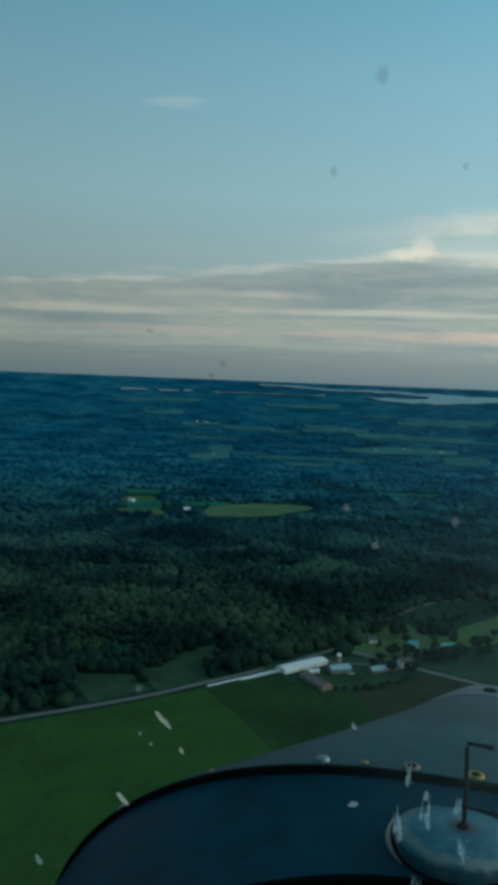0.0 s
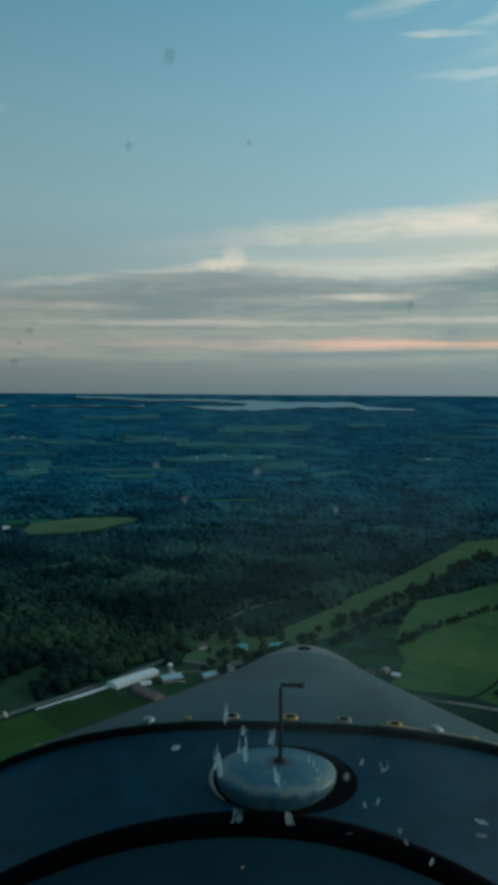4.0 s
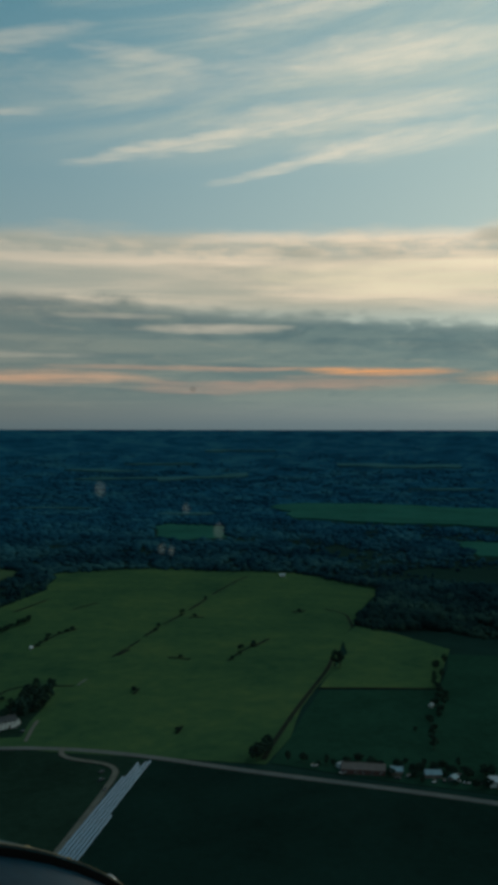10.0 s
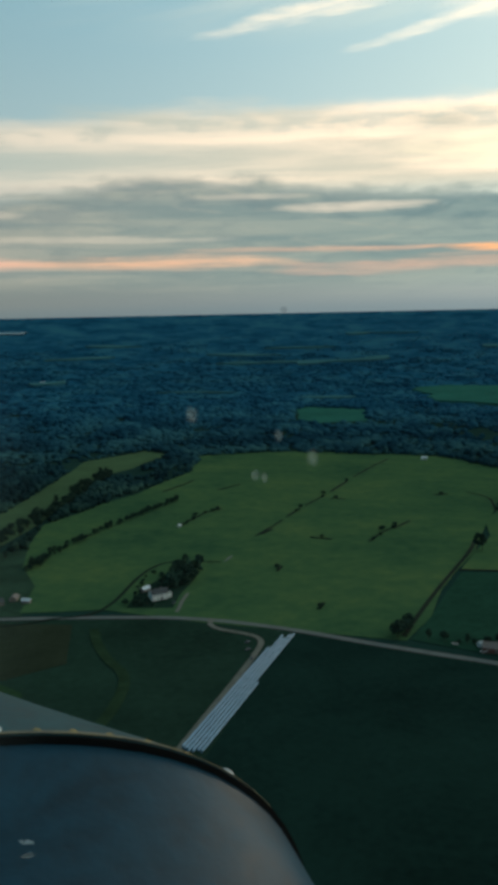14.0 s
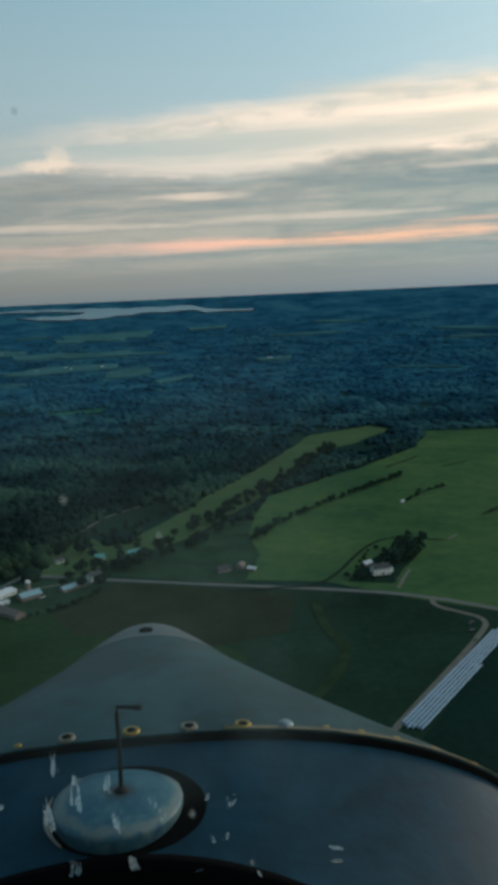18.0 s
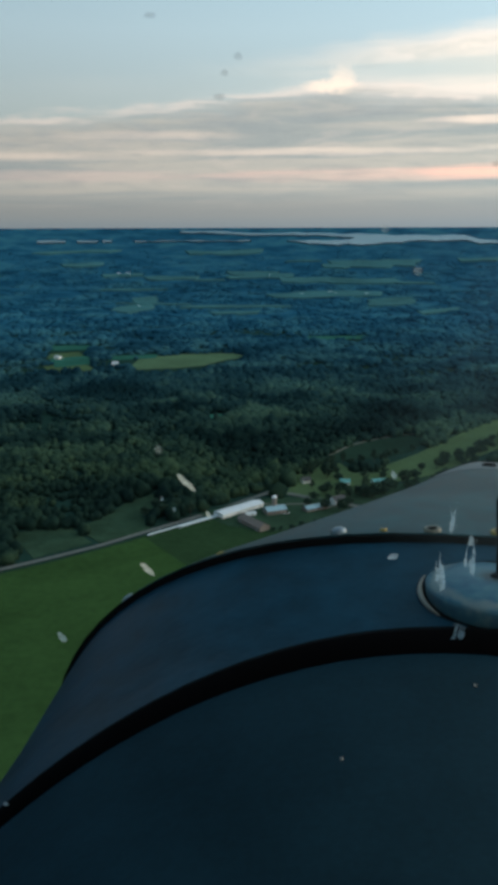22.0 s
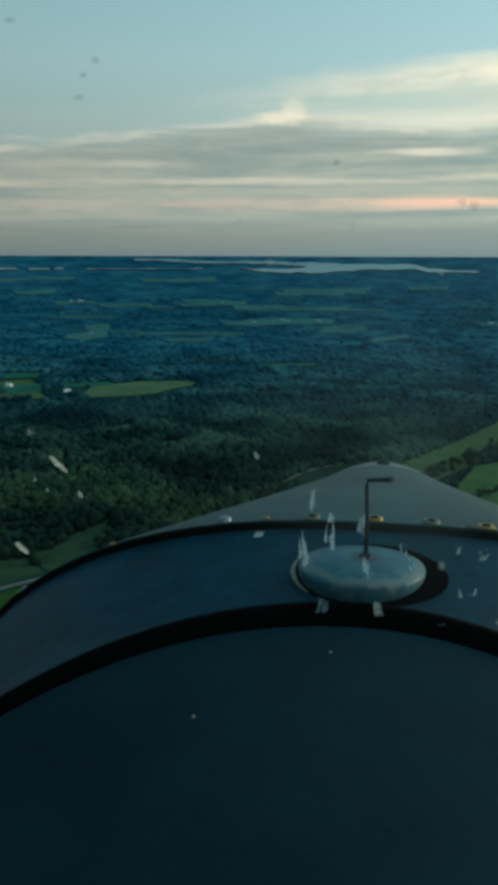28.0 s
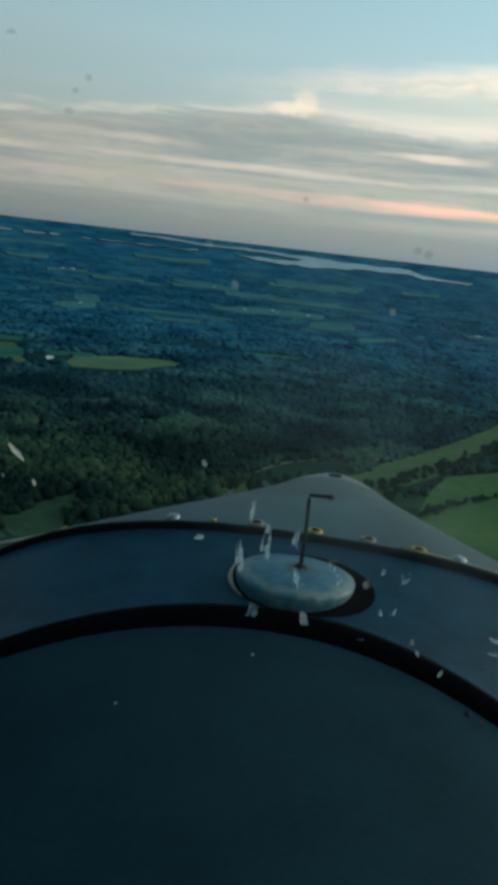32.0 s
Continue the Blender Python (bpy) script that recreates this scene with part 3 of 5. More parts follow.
def ribbon(name, line, width, mat, label, lift=0.6, category="road"):
    """A road or track of even width along a smoothed line."""
    pts = [Vector((*p, 0)) for p in line]
    for _ in range(2):
        pts = [pts[0]] + [q for a, b in zip(pts, pts[1:]) for q in (a * 0.75 + b * 0.25, a * 0.25 + b * 0.75)] + [pts[-1]]
    verts, faces = [], []
    for k, p in enumerate(pts):
        d = (pts[min(k + 1, len(pts) - 1)] - pts[max(k - 1, 0)]).normalized()
        side = Vector((-d.y, d.x, 0)) * width / 2
        for q in (p + side, p - side):
            verts.append((q.x, q.y, lie(q.x, q.y) + lift))
        verts += [(verts[-2][0], verts[-2][1], -1.0), (verts[-2][0], verts[-2][1], -1.0)]
    for k in range(len(pts) - 1):
        a, b = 4 * k, 4 * k + 4
        faces += [(a, a + 1, b + 1, b), (a + 2, a, b, b + 2), (a + 1, a + 3, b + 3, b + 1)]
    return tagged(new(name, mesh(name, verts, faces, M[mat])), label, category, kind="structure")


MAIN_ROAD = ((-125, 774), (-66, 750), (-36, 739), (16, 719), (112, 685), (182, 655), (240, 606), (292, 544), (368, 465), (430, 395), (560, 230), (700, 60))
LEFT_ROAD = ((-570, 258), (-458, 389), (-368, 474), (-258, 591), (-223, 643), (-184, 700), (-157, 749), (-134, 788))
PLAIN = ((-570, 258), (-458, 389), (-368, 474), (-256, 590), (-219, 640), (-178, 697), (-125, 730), (-66, 748), (-36, 737), (16, 717), (112, 683), (182, 653), (240, 604), (292, 542), (368, 463),
         (430, 395), (560, 230), (700, 60), (700, -600), (-900, -600))
field("field", PLAIN, "dark_field", "dark green level crop field beside the road", 0.25)
field("field", ((-358, 458), (-267, 570), (-217, 633), (-127, 529), (-8, 386), (39, 314), (-60, 130), (-114, 166)), "bright_field", "bright green young crop strip between darker fields", 0.6)
field("field", ((-534, 316), (-445, 387), (-363, 455), (-120, 166), (-181, 6), (-330, -40), (-534, 89)), "brown_field", "brownish stubble field beside the bright strip", 0.5)
field("field", ((-116, 693), (-53, 737), (16, 710), (90, 676), (74, 598), (18, 582), (-36, 614), (-80, 624)), "brown_field", "brown ploughed corner below the farmyard", 0.5)
field("field", ((-226, 626), (-178, 693), (-112, 698), (-60, 660), (-20, 640), (16, 600), (40, 560), (36, 500), (20, 430), (-14, 384), (-136, 523)), "mid_field", "middling green crop strip between bright strip and ploughed corner", 0.45)
field("field", ((243, 594), (292, 536), (368, 457), (430, 385), (560, 215), (690, 50), (690, -580), (-30, -580), (59, 357), (124, 432)), "black_field", "almost black low crop field beside the bale rows", 0.6)
BIG = ((54, 721), (74, 792), (70, 860), (84, 940), (110, 1030), (200, 1122), (290, 1212), (371, 1300), (420, 1440), (556, 1420), (773, 1262), (812, 1060), (690, 950), (641, 893), (499, 731), (446, 683), (358, 583), (314, 545), (187, 641), (119, 702))
field("pasture", BIG, "pasture", "wide green pasture with faint tracks, bordered by woods", 0.5)
field("pasture", ((502, 734), (634, 880), (650, 822), (655, 735), (548, 630), (451, 683)), "pasture", "lighter pasture corner behind a fence line", 0.7)
field("pasture", ((447, 676), (545, 626), (640, 720), (760, 640), (620, 330), (560, 240), (437, 410), (371, 480), (318, 545), (358, 583)), "dim_pasture", "dim rough pasture behind the roadside barns", 0.5)
field("garden", ((138, 698), (150, 724), (166, 748), (188, 772), (214, 790), (226, 778), (206, 742), (188, 714), (174, 684)), "dark_field", "dark rough lawn round the farmhouse and its grove", 0.62)
field("meadow", ((-50, 877), (18, 1010), (89, 1153), (158, 1304), (227, 1462), (352, 1538), (378, 1470), (232, 1323), (131, 1095), (54, 948), (9, 868), (-32, 828)), "meadow", "pale green mown meadow strip between woods", 0.5)
field("meadow", ((-128, 870), (-89, 892), (-71, 857), (-45, 862), (-36, 838), (-89, 763), (-126, 770)), "meadow", "pale grass clearing behind the farm", 0.5)
field("brush_land", ((-53, 846), (-25, 826), (18, 876), (58, 930), (87, 917), (94, 857), (72, 788), (54, 712), (15, 726), (-53, 756), (-89, 763)), "brush", "brownish brush land between road and hedge", 0.45)
field("pond_field", ((-117, 893), (-78, 986), (-21, 1037), (2, 1020), (-18, 956), (-53, 920), (-86, 901)), "dark_field", "dark bare plot between woods and meadow", 0.45)
ribbon("track", ((-114, 890), (-96, 944), (-75, 990), (-36, 1030), (-7, 1048)), 3.6, "lane", "pale track along the bare plot", 0.7)
field("farmyard", ((-191, 700), (-153, 748), (-120, 763), (-66, 762), (-71, 719), (-120, 665), (-158, 674)), "brush", "grassy farmyard with worn tracks", 0.65)
field("field", ((-517, 1447), (-542, 1592), (-464, 1657), (-372, 1687), (-346, 1640), (-400, 1520), (-442, 1477)), "yellow_field", "yellowish green ripe field enclosed by woods", 0.6)
field("field", ((-743, 1600), (-690, 1645), (-640, 1570), (-700, 1530)), "meadow", "small green clearing in the woods", 0.5)
field("field", ((-684, 1460), (-620, 1500), (-570, 1435), (-629, 1385)), "meadow", "small green clearing in the woods", 0.5)
field("field", ((-280, 643), (-268, 676), (-262, 719), (-241, 760), (-230, 725), (-237, 685), (-219, 655), (-247, 614)), "brush", "grass patch beyond the side road", 0.5)
field("field", ((-329, 623), (-285, 645), (-254, 614), (-285, 574)), "brush", "rough grass patch beyond the side road", 0.45)


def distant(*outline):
    """A parcel among the woods, painted bluer with haze where it lies farther."""
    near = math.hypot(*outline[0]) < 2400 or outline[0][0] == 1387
    field("distant_field", outline, "green_field" if near else "far_field", "green field among distant woods" if near else "distant field among woods, paled with painted haze", 0.8)


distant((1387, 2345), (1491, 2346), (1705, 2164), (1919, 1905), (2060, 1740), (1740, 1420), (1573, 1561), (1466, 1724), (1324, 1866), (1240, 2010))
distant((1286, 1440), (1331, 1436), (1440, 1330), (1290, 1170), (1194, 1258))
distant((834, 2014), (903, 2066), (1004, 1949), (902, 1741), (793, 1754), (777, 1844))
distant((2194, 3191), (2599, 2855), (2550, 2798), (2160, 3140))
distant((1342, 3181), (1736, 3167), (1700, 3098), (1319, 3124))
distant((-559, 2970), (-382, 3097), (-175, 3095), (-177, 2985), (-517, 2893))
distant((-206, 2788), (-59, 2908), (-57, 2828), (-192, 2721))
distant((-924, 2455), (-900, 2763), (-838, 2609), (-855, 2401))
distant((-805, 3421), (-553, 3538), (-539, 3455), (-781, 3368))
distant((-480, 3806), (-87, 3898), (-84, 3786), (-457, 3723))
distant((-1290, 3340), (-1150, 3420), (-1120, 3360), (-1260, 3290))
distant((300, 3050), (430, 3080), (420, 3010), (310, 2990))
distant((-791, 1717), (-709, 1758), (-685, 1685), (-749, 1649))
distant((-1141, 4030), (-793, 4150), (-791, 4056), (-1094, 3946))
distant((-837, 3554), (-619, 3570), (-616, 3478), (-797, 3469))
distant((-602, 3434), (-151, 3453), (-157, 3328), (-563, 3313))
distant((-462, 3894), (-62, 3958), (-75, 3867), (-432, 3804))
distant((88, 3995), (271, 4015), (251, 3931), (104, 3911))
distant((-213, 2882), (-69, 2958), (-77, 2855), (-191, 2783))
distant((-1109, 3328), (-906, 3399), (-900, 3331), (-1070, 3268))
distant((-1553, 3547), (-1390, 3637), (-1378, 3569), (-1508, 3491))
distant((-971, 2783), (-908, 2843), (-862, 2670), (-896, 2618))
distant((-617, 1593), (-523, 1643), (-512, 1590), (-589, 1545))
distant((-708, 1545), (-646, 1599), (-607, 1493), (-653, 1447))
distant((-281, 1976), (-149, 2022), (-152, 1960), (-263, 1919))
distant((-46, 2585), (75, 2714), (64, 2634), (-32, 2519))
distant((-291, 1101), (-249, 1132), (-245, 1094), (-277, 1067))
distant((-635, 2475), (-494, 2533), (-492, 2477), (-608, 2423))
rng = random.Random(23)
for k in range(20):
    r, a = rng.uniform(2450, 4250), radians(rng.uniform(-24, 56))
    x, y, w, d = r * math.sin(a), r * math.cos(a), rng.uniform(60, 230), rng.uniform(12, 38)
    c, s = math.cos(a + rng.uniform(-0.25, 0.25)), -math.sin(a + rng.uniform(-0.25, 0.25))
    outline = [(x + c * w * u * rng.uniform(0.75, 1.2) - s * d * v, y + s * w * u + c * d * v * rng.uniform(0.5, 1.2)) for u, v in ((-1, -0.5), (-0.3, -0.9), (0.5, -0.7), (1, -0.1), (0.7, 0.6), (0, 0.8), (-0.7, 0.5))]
    field("distant_field", outline, "far_field", "distant field among woods, paled with painted haze", 0.8)
LAKES = (((-719, 4379), (-419, 4441), (-397, 4502), (-602, 4542), (-1293, 4473), (-1292, 4518), (-611, 4600), (-261, 4582), (133, 4567), (198, 4463), (439, 4388), (415, 4347), (194, 4363), (136, 4452), (-60, 4441), (-167, 4381), (-299, 4332), (-599, 4321)),
         ((-1451, 4203), (-917, 4377), (-895, 4351), (-1146, 4270), (-1424, 4166)), ((-1711, 4116), (-1611, 4151), (-1600, 4110), (-1683, 4065)),
         ((-1599, 4170), (-1554, 4185), (-1540, 4144), (-1575, 4118)), ((-1885, 4048), (-1757, 4098), (-1742, 4059), (-1854, 3985)))
for k, outline in enumerate(LAKES):
    if k:
        mid = sum(math.hypot(*p) for p in outline) / len(outline)
        outline = [(x * q, y * q) for x, y in outline for q in (1 + 0.22 * (mid / math.hypot(x, y) - 1),)]
    field("lake", outline, "water", "pale lake reflecting the evening sky", 1.5, "water")
ribbon("road", MAIN_ROAD, 6.5, "road", "pale grey country road along the fields")
ribbon("road", LEFT_ROAD, 5.0, "road", "pale grey side road leading to the farm")
ribbon("lane", ((174, 672), (180, 684), (186, 698), (196, 716)), 3.2, "lane", "short gravel drive to the house", 0.75)
ribbon("lane", ((196, 646), (190, 634), (193, 622), (205, 609), (217, 594), (212, 574), (113, 447), (54, 367)), 4.2, "lane", "gravel lane along the bale rows", 0.75)
ribbon("track", ((105, 659), (101, 635), (102, 593), (110, 559), (90, 511), (69, 484)), 7.5, "grass_track", "faint grassy track winding through the dark field", 0.75)
ribbon("track", ((-153, 743), (-134, 734), (-107, 746), (-85, 740), (-66, 750)), 3.5, "lane", "gravel track through the farmyard", 0.8)
ribbon("ditch", ((37, 694), (61, 692), (81, 696), (96, 692), (115, 697), (134, 720), (161, 771), (182, 802), (202, 818), (221, 813), (252, 797)), 3.4, "ditch", "dark weedy ditch winding round the farmhouse", 0.8, "ditch")
ribbon("culvert", ((256, 797), (270, 814)), 2.2, "road", "pale concrete culvert at the ditch's end", 0.9, "culvert")
ribbon("ditch", ((449, 683), (500, 655), (545, 628)), 3.0, "ditch", "dark fence line across the pasture", 0.9, "ditch")
# weeds in a tone darkened to take in the edge's shadow
ribbon("ditch", ((316, 552), (344, 583), (400, 641), (448, 688), (494, 733), (522, 766)), 4.0, "ditch", "dark weedy field edge, its shadow painted in", 0.9, "ditch")
ribbon("ditch", ((655, 980), (664, 945), (640, 900), (624, 874)), 3.0, "ditch", "dark curved furrow at the pasture's edge", 0.8, "ditch")
for line in (((320, 880), (350, 910), (373, 935)), ((384, 948), (415, 983)), ((428, 996), (479, 1045)), ((494, 1062), (547, 1119)), ((570, 1146), (643, 1219), (689, 1260)), ((256, 960), (285, 992), (303, 1012), (328, 1024)), ((420, 808), (450, 836), (478, 855)),
             ((285, 1157), (320, 1190), (348, 1221)), ((371, 850), (388, 832)), ((283, 632), (294, 646)), ((292, 746), (302, 760)), ((474, 1021), (491, 1011)), ((608, 985), (626, 982)), ((359, 1139), (402, 1165)), ((471, 847), (505, 870)), ((326, 883), (346, 898))):
    ribbon("weed_strip", line, rng.uniform(2.4, 4.4), "ditch", "dark strip of rank weeds in the pasture", rng.uniform(0.85, 1.3), "weeds")


# ---------------------------------------------------------------- woods
def inside(px, py, outline):
    hit = np.zeros(len(px), bool)
    x, y = outline[:, 0], outline[:, 1]
    for k in range(len(x)):
        x0, y0, x1, y1 = x[k - 1], y[k - 1], x[k], y[k]
        if y0 != y1:
            cut = (y0 > py) != (y1 > py)
            hit ^= cut & (px < (x1 - x0) * (py - y0) / (y1 - y0) + x0)
    return hit


def lump(rng, lobes, detail):
    """A crown as vertices and triangles, about one unit high: a ball pushed out into uneven boughs."""
    bm = bmesh.new()
    bmesh.ops.create_icosphere(bm, subdivisions=detail, radius=1.0)
    base = np.array([v.co[:] for v in bm.verts])
    tri = np.array([[v.index for v in f.verts] for f in bm.faces])
    bm.free()
    vs, fs = [], []
    for k in range(lobes):
        seed = rng.uniform(0, 50)
        push = rng.uniform(0.9, 1.1, len(base)) * np.array([1 + 0.42 * noise.noise((1.9 * p[0] + seed, 1.9 * p[1], 1.9 * p[2])) + 0.38 * noise.noise((4.3 * p[0], 4.3 * p[1] + seed, 4.3 * p[2])) for p in base])
        a = rng.uniform(0, 2 * math.pi)
        off = np.array((0, 0, 0.5)) if k == 0 else np.array((math.cos(a) * 0.36, math.sin(a) * 0.36, rng.uniform(0.36, 0.5)))
        size = np.array((0.5, 0.5, 0.5)) if k == 0 else np.array((0.34, 0.34, 0.36))
        vs.append(base * size * push[:, None] + off)
        fs.append(tri + sum(map(len, vs[:-1])))
    return np.concatenate(vs), np.concatenate(fs)


def woods(name, count, r0, r1, a0, a1, heights, spread, lobes, detail, mat, label, gaps=0.5, seed=1, extra=()):
    rng = np.random.default_rng(seed)
    r = np.sqrt(rng.uniform(r0 * r0, r1 * r1, count))
    a = np.radians(rng.uniform(a0, a1, count))
    x, y = r * np.sin(a), r * np.cos(a)
    keep = np.ones(count, bool)
    for outline in OPEN:
        keep &= ~inside(x, y, outline)
        if r1 <= 2400:
            keep &= ~inside(x * 1.035, y * 1.035, outline)
    for line in (MAIN_ROAD, LEFT_ROAD):
        for (x0, y0), (x1, y1) in zip(line, line[1:]):
            d = np.array((x1 - x0, y1 - y0))
            s = np.clip(((x - x0) * d[0] + (y - y0) * d[1]) / (d @ d), 0, 1)
            keep &= np.hypot(x - x0 - s * d[0], y - y0 - s * d[1]) > 9
    stand = np.array([noise.noise((u * 0.011, v * 0.011, 7.7)) for u, v in zip(x, y)])
    thin = np.array([noise.noise((u * 0.004, v * 0.004, 3.3)) for u, v in zip(x, y)]) * 0.5 + 0.5
    keep &= thin + rng.uniform(-0.1, 0.1, count) > gaps - 0.2
    x, y, thin, stand = x[keep], y[keep], thin[keep], stand[keep]
    kinds = [lump(rng, lobes, detail) for _ in range(9)]
    vs, fs, at = [], [], 0
    for k, (u, v) in enumerate(zip(x, y)):
        pv, pf = kinds[k % 9]
        h = rng.triangular(heights[0], (heights[0] + heights[1]) / 2, heights[1]) * (0.72 + 0.5 * thin[k] + 0.75 * stand[k]) * (1.0 if r1 <= 2400 else 0.5 * min(1.0, max(0.10, (RIM - math.hypot(u, v)) / FLAT)))
        t = rng.uniform(0, 2 * math.pi)
        c, s = math.cos(t), math.sin(t)
        w = h * spread * rng.uniform(0.6, 1.35) * (1.0 if r1 <= 2400 else 2.0)
        q = np.stack(((pv[:, 0] * c - pv[:, 1] * s) * w + u, (pv[:, 0] * s + pv[:, 1] * c) * w + v, pv[:, 2] * h + lie(u, v) - 0.12 * h), 1)
        vs.append(q)
        fs.append(pf + at)
        at += len(pv)
    vs, fs = np.concatenate(vs), np.concatenate(fs)
    me = bpy.data.meshes.new(name)
    me.vertices.add(len(vs))
    me.vertices.foreach_set("co", vs.astype(np.float32).ravel())
    me.loops.add(fs.size)
    me.loops.foreach_set("vertex_index", fs.astype(np.int32).ravel())
    me.polygons.add(len(fs))
    me.polygons.foreach_set("loop_start", np.arange(0, fs.size, 3, dtype=np.int32))
    me.update(calc_edges=True)
    me.validate()
    me.materials.append(M[mat])
    me.shade_smooth()
    return tagged(new(name, me), label, "woods", kind="stuff")


OPEN.append(np.array(((300, 535), (318, 560), (446, 690), (502, 742), (600, 850), (700, 830), (760, 640), (620, 330), (560, 240), (420, 400)), float))
OPEN.append(np.array(((-27, 738), (18, 699), (140, 674), (190, 634), (150, 732), (86, 808), (37, 785)), float))
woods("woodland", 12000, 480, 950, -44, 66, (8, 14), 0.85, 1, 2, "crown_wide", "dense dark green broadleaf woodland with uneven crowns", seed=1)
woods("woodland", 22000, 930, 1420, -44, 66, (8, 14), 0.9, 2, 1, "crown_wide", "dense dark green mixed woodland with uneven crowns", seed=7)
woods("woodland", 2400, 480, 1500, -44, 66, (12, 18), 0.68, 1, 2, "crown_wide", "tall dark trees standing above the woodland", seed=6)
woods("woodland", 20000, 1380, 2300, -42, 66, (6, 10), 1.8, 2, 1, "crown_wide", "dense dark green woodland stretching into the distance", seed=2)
woods("woodland", 6000, 2200, 3000, -42, 66, (7, 12), 2.0, 1, 1, "crown_wide", "dark green woodland fading into distant haze-blue tint", seed=4)
woods("far_woodland", 3000, 1700, 2400, -42, 66, (9, 14), 1.8, 1, 1, "crown_wide", "copses in the middle distance, tinted towards haze blue", seed=5)
woods("far_woodland", 32000, 2350, 4780, -42, 66, (8, 13), 3.4, 1, 1, "crown_wide", "distant woodland up to the skyline, tinted haze blue", gaps=0.46, seed=3)


# ---------------------------------------------------------------- the aircraft, in metres from the pilot's eye
aircraft = thing("light_aircraft", (0, 0, EYE), "grey high-wing light aircraft nose with fuel cap and wire gauge", "aircraft")
SECTIONS = (  # y, half width, height of the arch, height of its top, squareness of the arch
    (0.20, 0.49, 0.30, -0.445, 2.0), (0.45, 0.48, 0.29, -0.424, 2.0), (0.645, 0.465, 0.28, -0.402, 2.05), (0.7735, 0.45, 0.285, -0.378, 2.4), (0.774, 0.455, 0.295, -0.372, 2.45), (0.80, 0.435, 0.295, -0.372, 2.45),
    (0.88, 0.335, 0.26, -0.373, 2.4), (0.97, 0.235, 0.20, -0.377, 2.2), (1.04, 0.16, 0.15, -0.381, 2.0), (1.085, 0.112, 0.11, -0.385, 2.0), (1.12, 0.075, 0.08, -0.391, 2.0), (1.14, 0.04, 0.045, -0.403, 2.0))


def section(y):
    for s, t in zip(SECTIONS, SECTIONS[1:]):
        if s[0] <= y <= t[0]:
            k = (y - s[0]) / (t[0] - s[0])
            return [a + (b - a) * k for a, b in zip(s[1:], t[1:])]
    return SECTIONS[-1][1:] if y > 1 else SECTIONS[0][1:]


def skin(y, a, grow=0.0):
    """A point on the cowl: a is the angle from the top to the right, in radians; grow lifts it off the skin."""
    w, h, top, q = section(y)
    s, c = math.sin(a), math.cos(a)
    return Vector((math.copysign(abs(s) ** (2 / q), s) * (w + grow), y, top - h + math.copysign(abs(c) ** (2 / q), c) * (h + grow)))


def skin_at(x, y, grow=0.0):
    w, h, top, q = section(y)
    return Vector((x, y, top - h + (h + grow) * max(0.0, 1 - abs(x / (w + grow)) ** q) ** (1 / q)))


def shell(name, ys, mat, label, grow=0.0, reach=2.0, arc=48, thick=0.0015):
    bm = bmesh.new()
    rows = []
    first, second, third, last = ys[0], ys[1], ys[-2], ys[-1]
    ys = [first, lambda a: first(a) * 0.97 + second(a) * 0.03] + ys[1:-1] + [lambda a: third(a) * 0.03 + last(a) * 0.97, last]
    for y in ys:
        f = y if callable(y) else None
        row = []
        for k in range(arc + 1):
            a = -reach + 2 * reach * k / arc
            yy = f(a) if f else y
            row.append(bm.verts.new(skin(yy, a, grow)))
        rows.append(row)
    for r, s in zip(rows, rows[1:]):
        for k in range(arc):
            bm.faces.new((r[k], r[k + 1], s[k + 1], s[k]))
    ob = part(name, bm, M[mat], aircraft, label, True)
    m = ob.modifiers.new("sheet", "SOLIDIFY")
    m.thickness, m.offset = thick, -1
    return ob


def base_line(a):
    """Where the screen meets the cowl: bowed forward in the middle."""
    x = 0.465 * math.sin(max(-1.5, min(1.5, a))) + 0.03
    return max(0.36, 0.645 - (1.6 if x > 0 else 1.0) * x * x)


def between(f0, f1, n):
    return [(lambda a, k=k: (f0(a) if callable(f0) else f0) * (1 - k / n) + (f1(a) if callable(f1) else f1) * k / n) for k in range(n + 1)]


shell("boot_cowl", between(lambda a: base_line(a) - 0.01, 0.7735, 5), "boot", "slate-blue painted cowl ahead of the screen")
shell("engine_cowl", between(0.779, 1.10, 12), "cowl", "grey painted tapering engine cowl", grow=0.001)
shell("nose_bowl", between(1.05, 1.14, 7), "bowl", "paler rounded nose bowl", grow=0.0015)
shell("cowl_seam", between(0.771, 0.779, 8), "gasket", "black step between the two cowls", grow=-0.0005)


def sheet(name, rows, mat, label, thick=0.002):
    bm = bmesh.new()
    rows = [rows[0], [p.lerp(q, 0.04) for p, q in zip(rows[0], rows[1])]] + rows[1:-1] + [[p.lerp(q, 0.04) for p, q in zip(rows[-1], rows[-2])], rows[-1]]
    vs = [[bm.verts.new(p) for p in row] for row in rows]
    for r, q in zip(vs, vs[1:]):
        for k in range(len(r) - 1):
            bm.faces.new((r[k], r[k + 1], q[k + 1], q[k]))
    ob = part(name, bm, M[mat], aircraft, label, True)
    m = ob.modifiers.new("sheet", "SOLIDIFY")
    m.thickness, m.offset = thick, -1
    return ob


sheet("edge_strip", [[skin(y, 0.12 + 1.25 * k / 30, 0.0022) for k in range(31)] for y in (0.7795, 0.782, 0.7855)], "worn_edge", "chipped cream edge strip along the cowl seam", 0.001)
ARC = [-1.35 + 2.7 * k / 48 for k in range(49)]


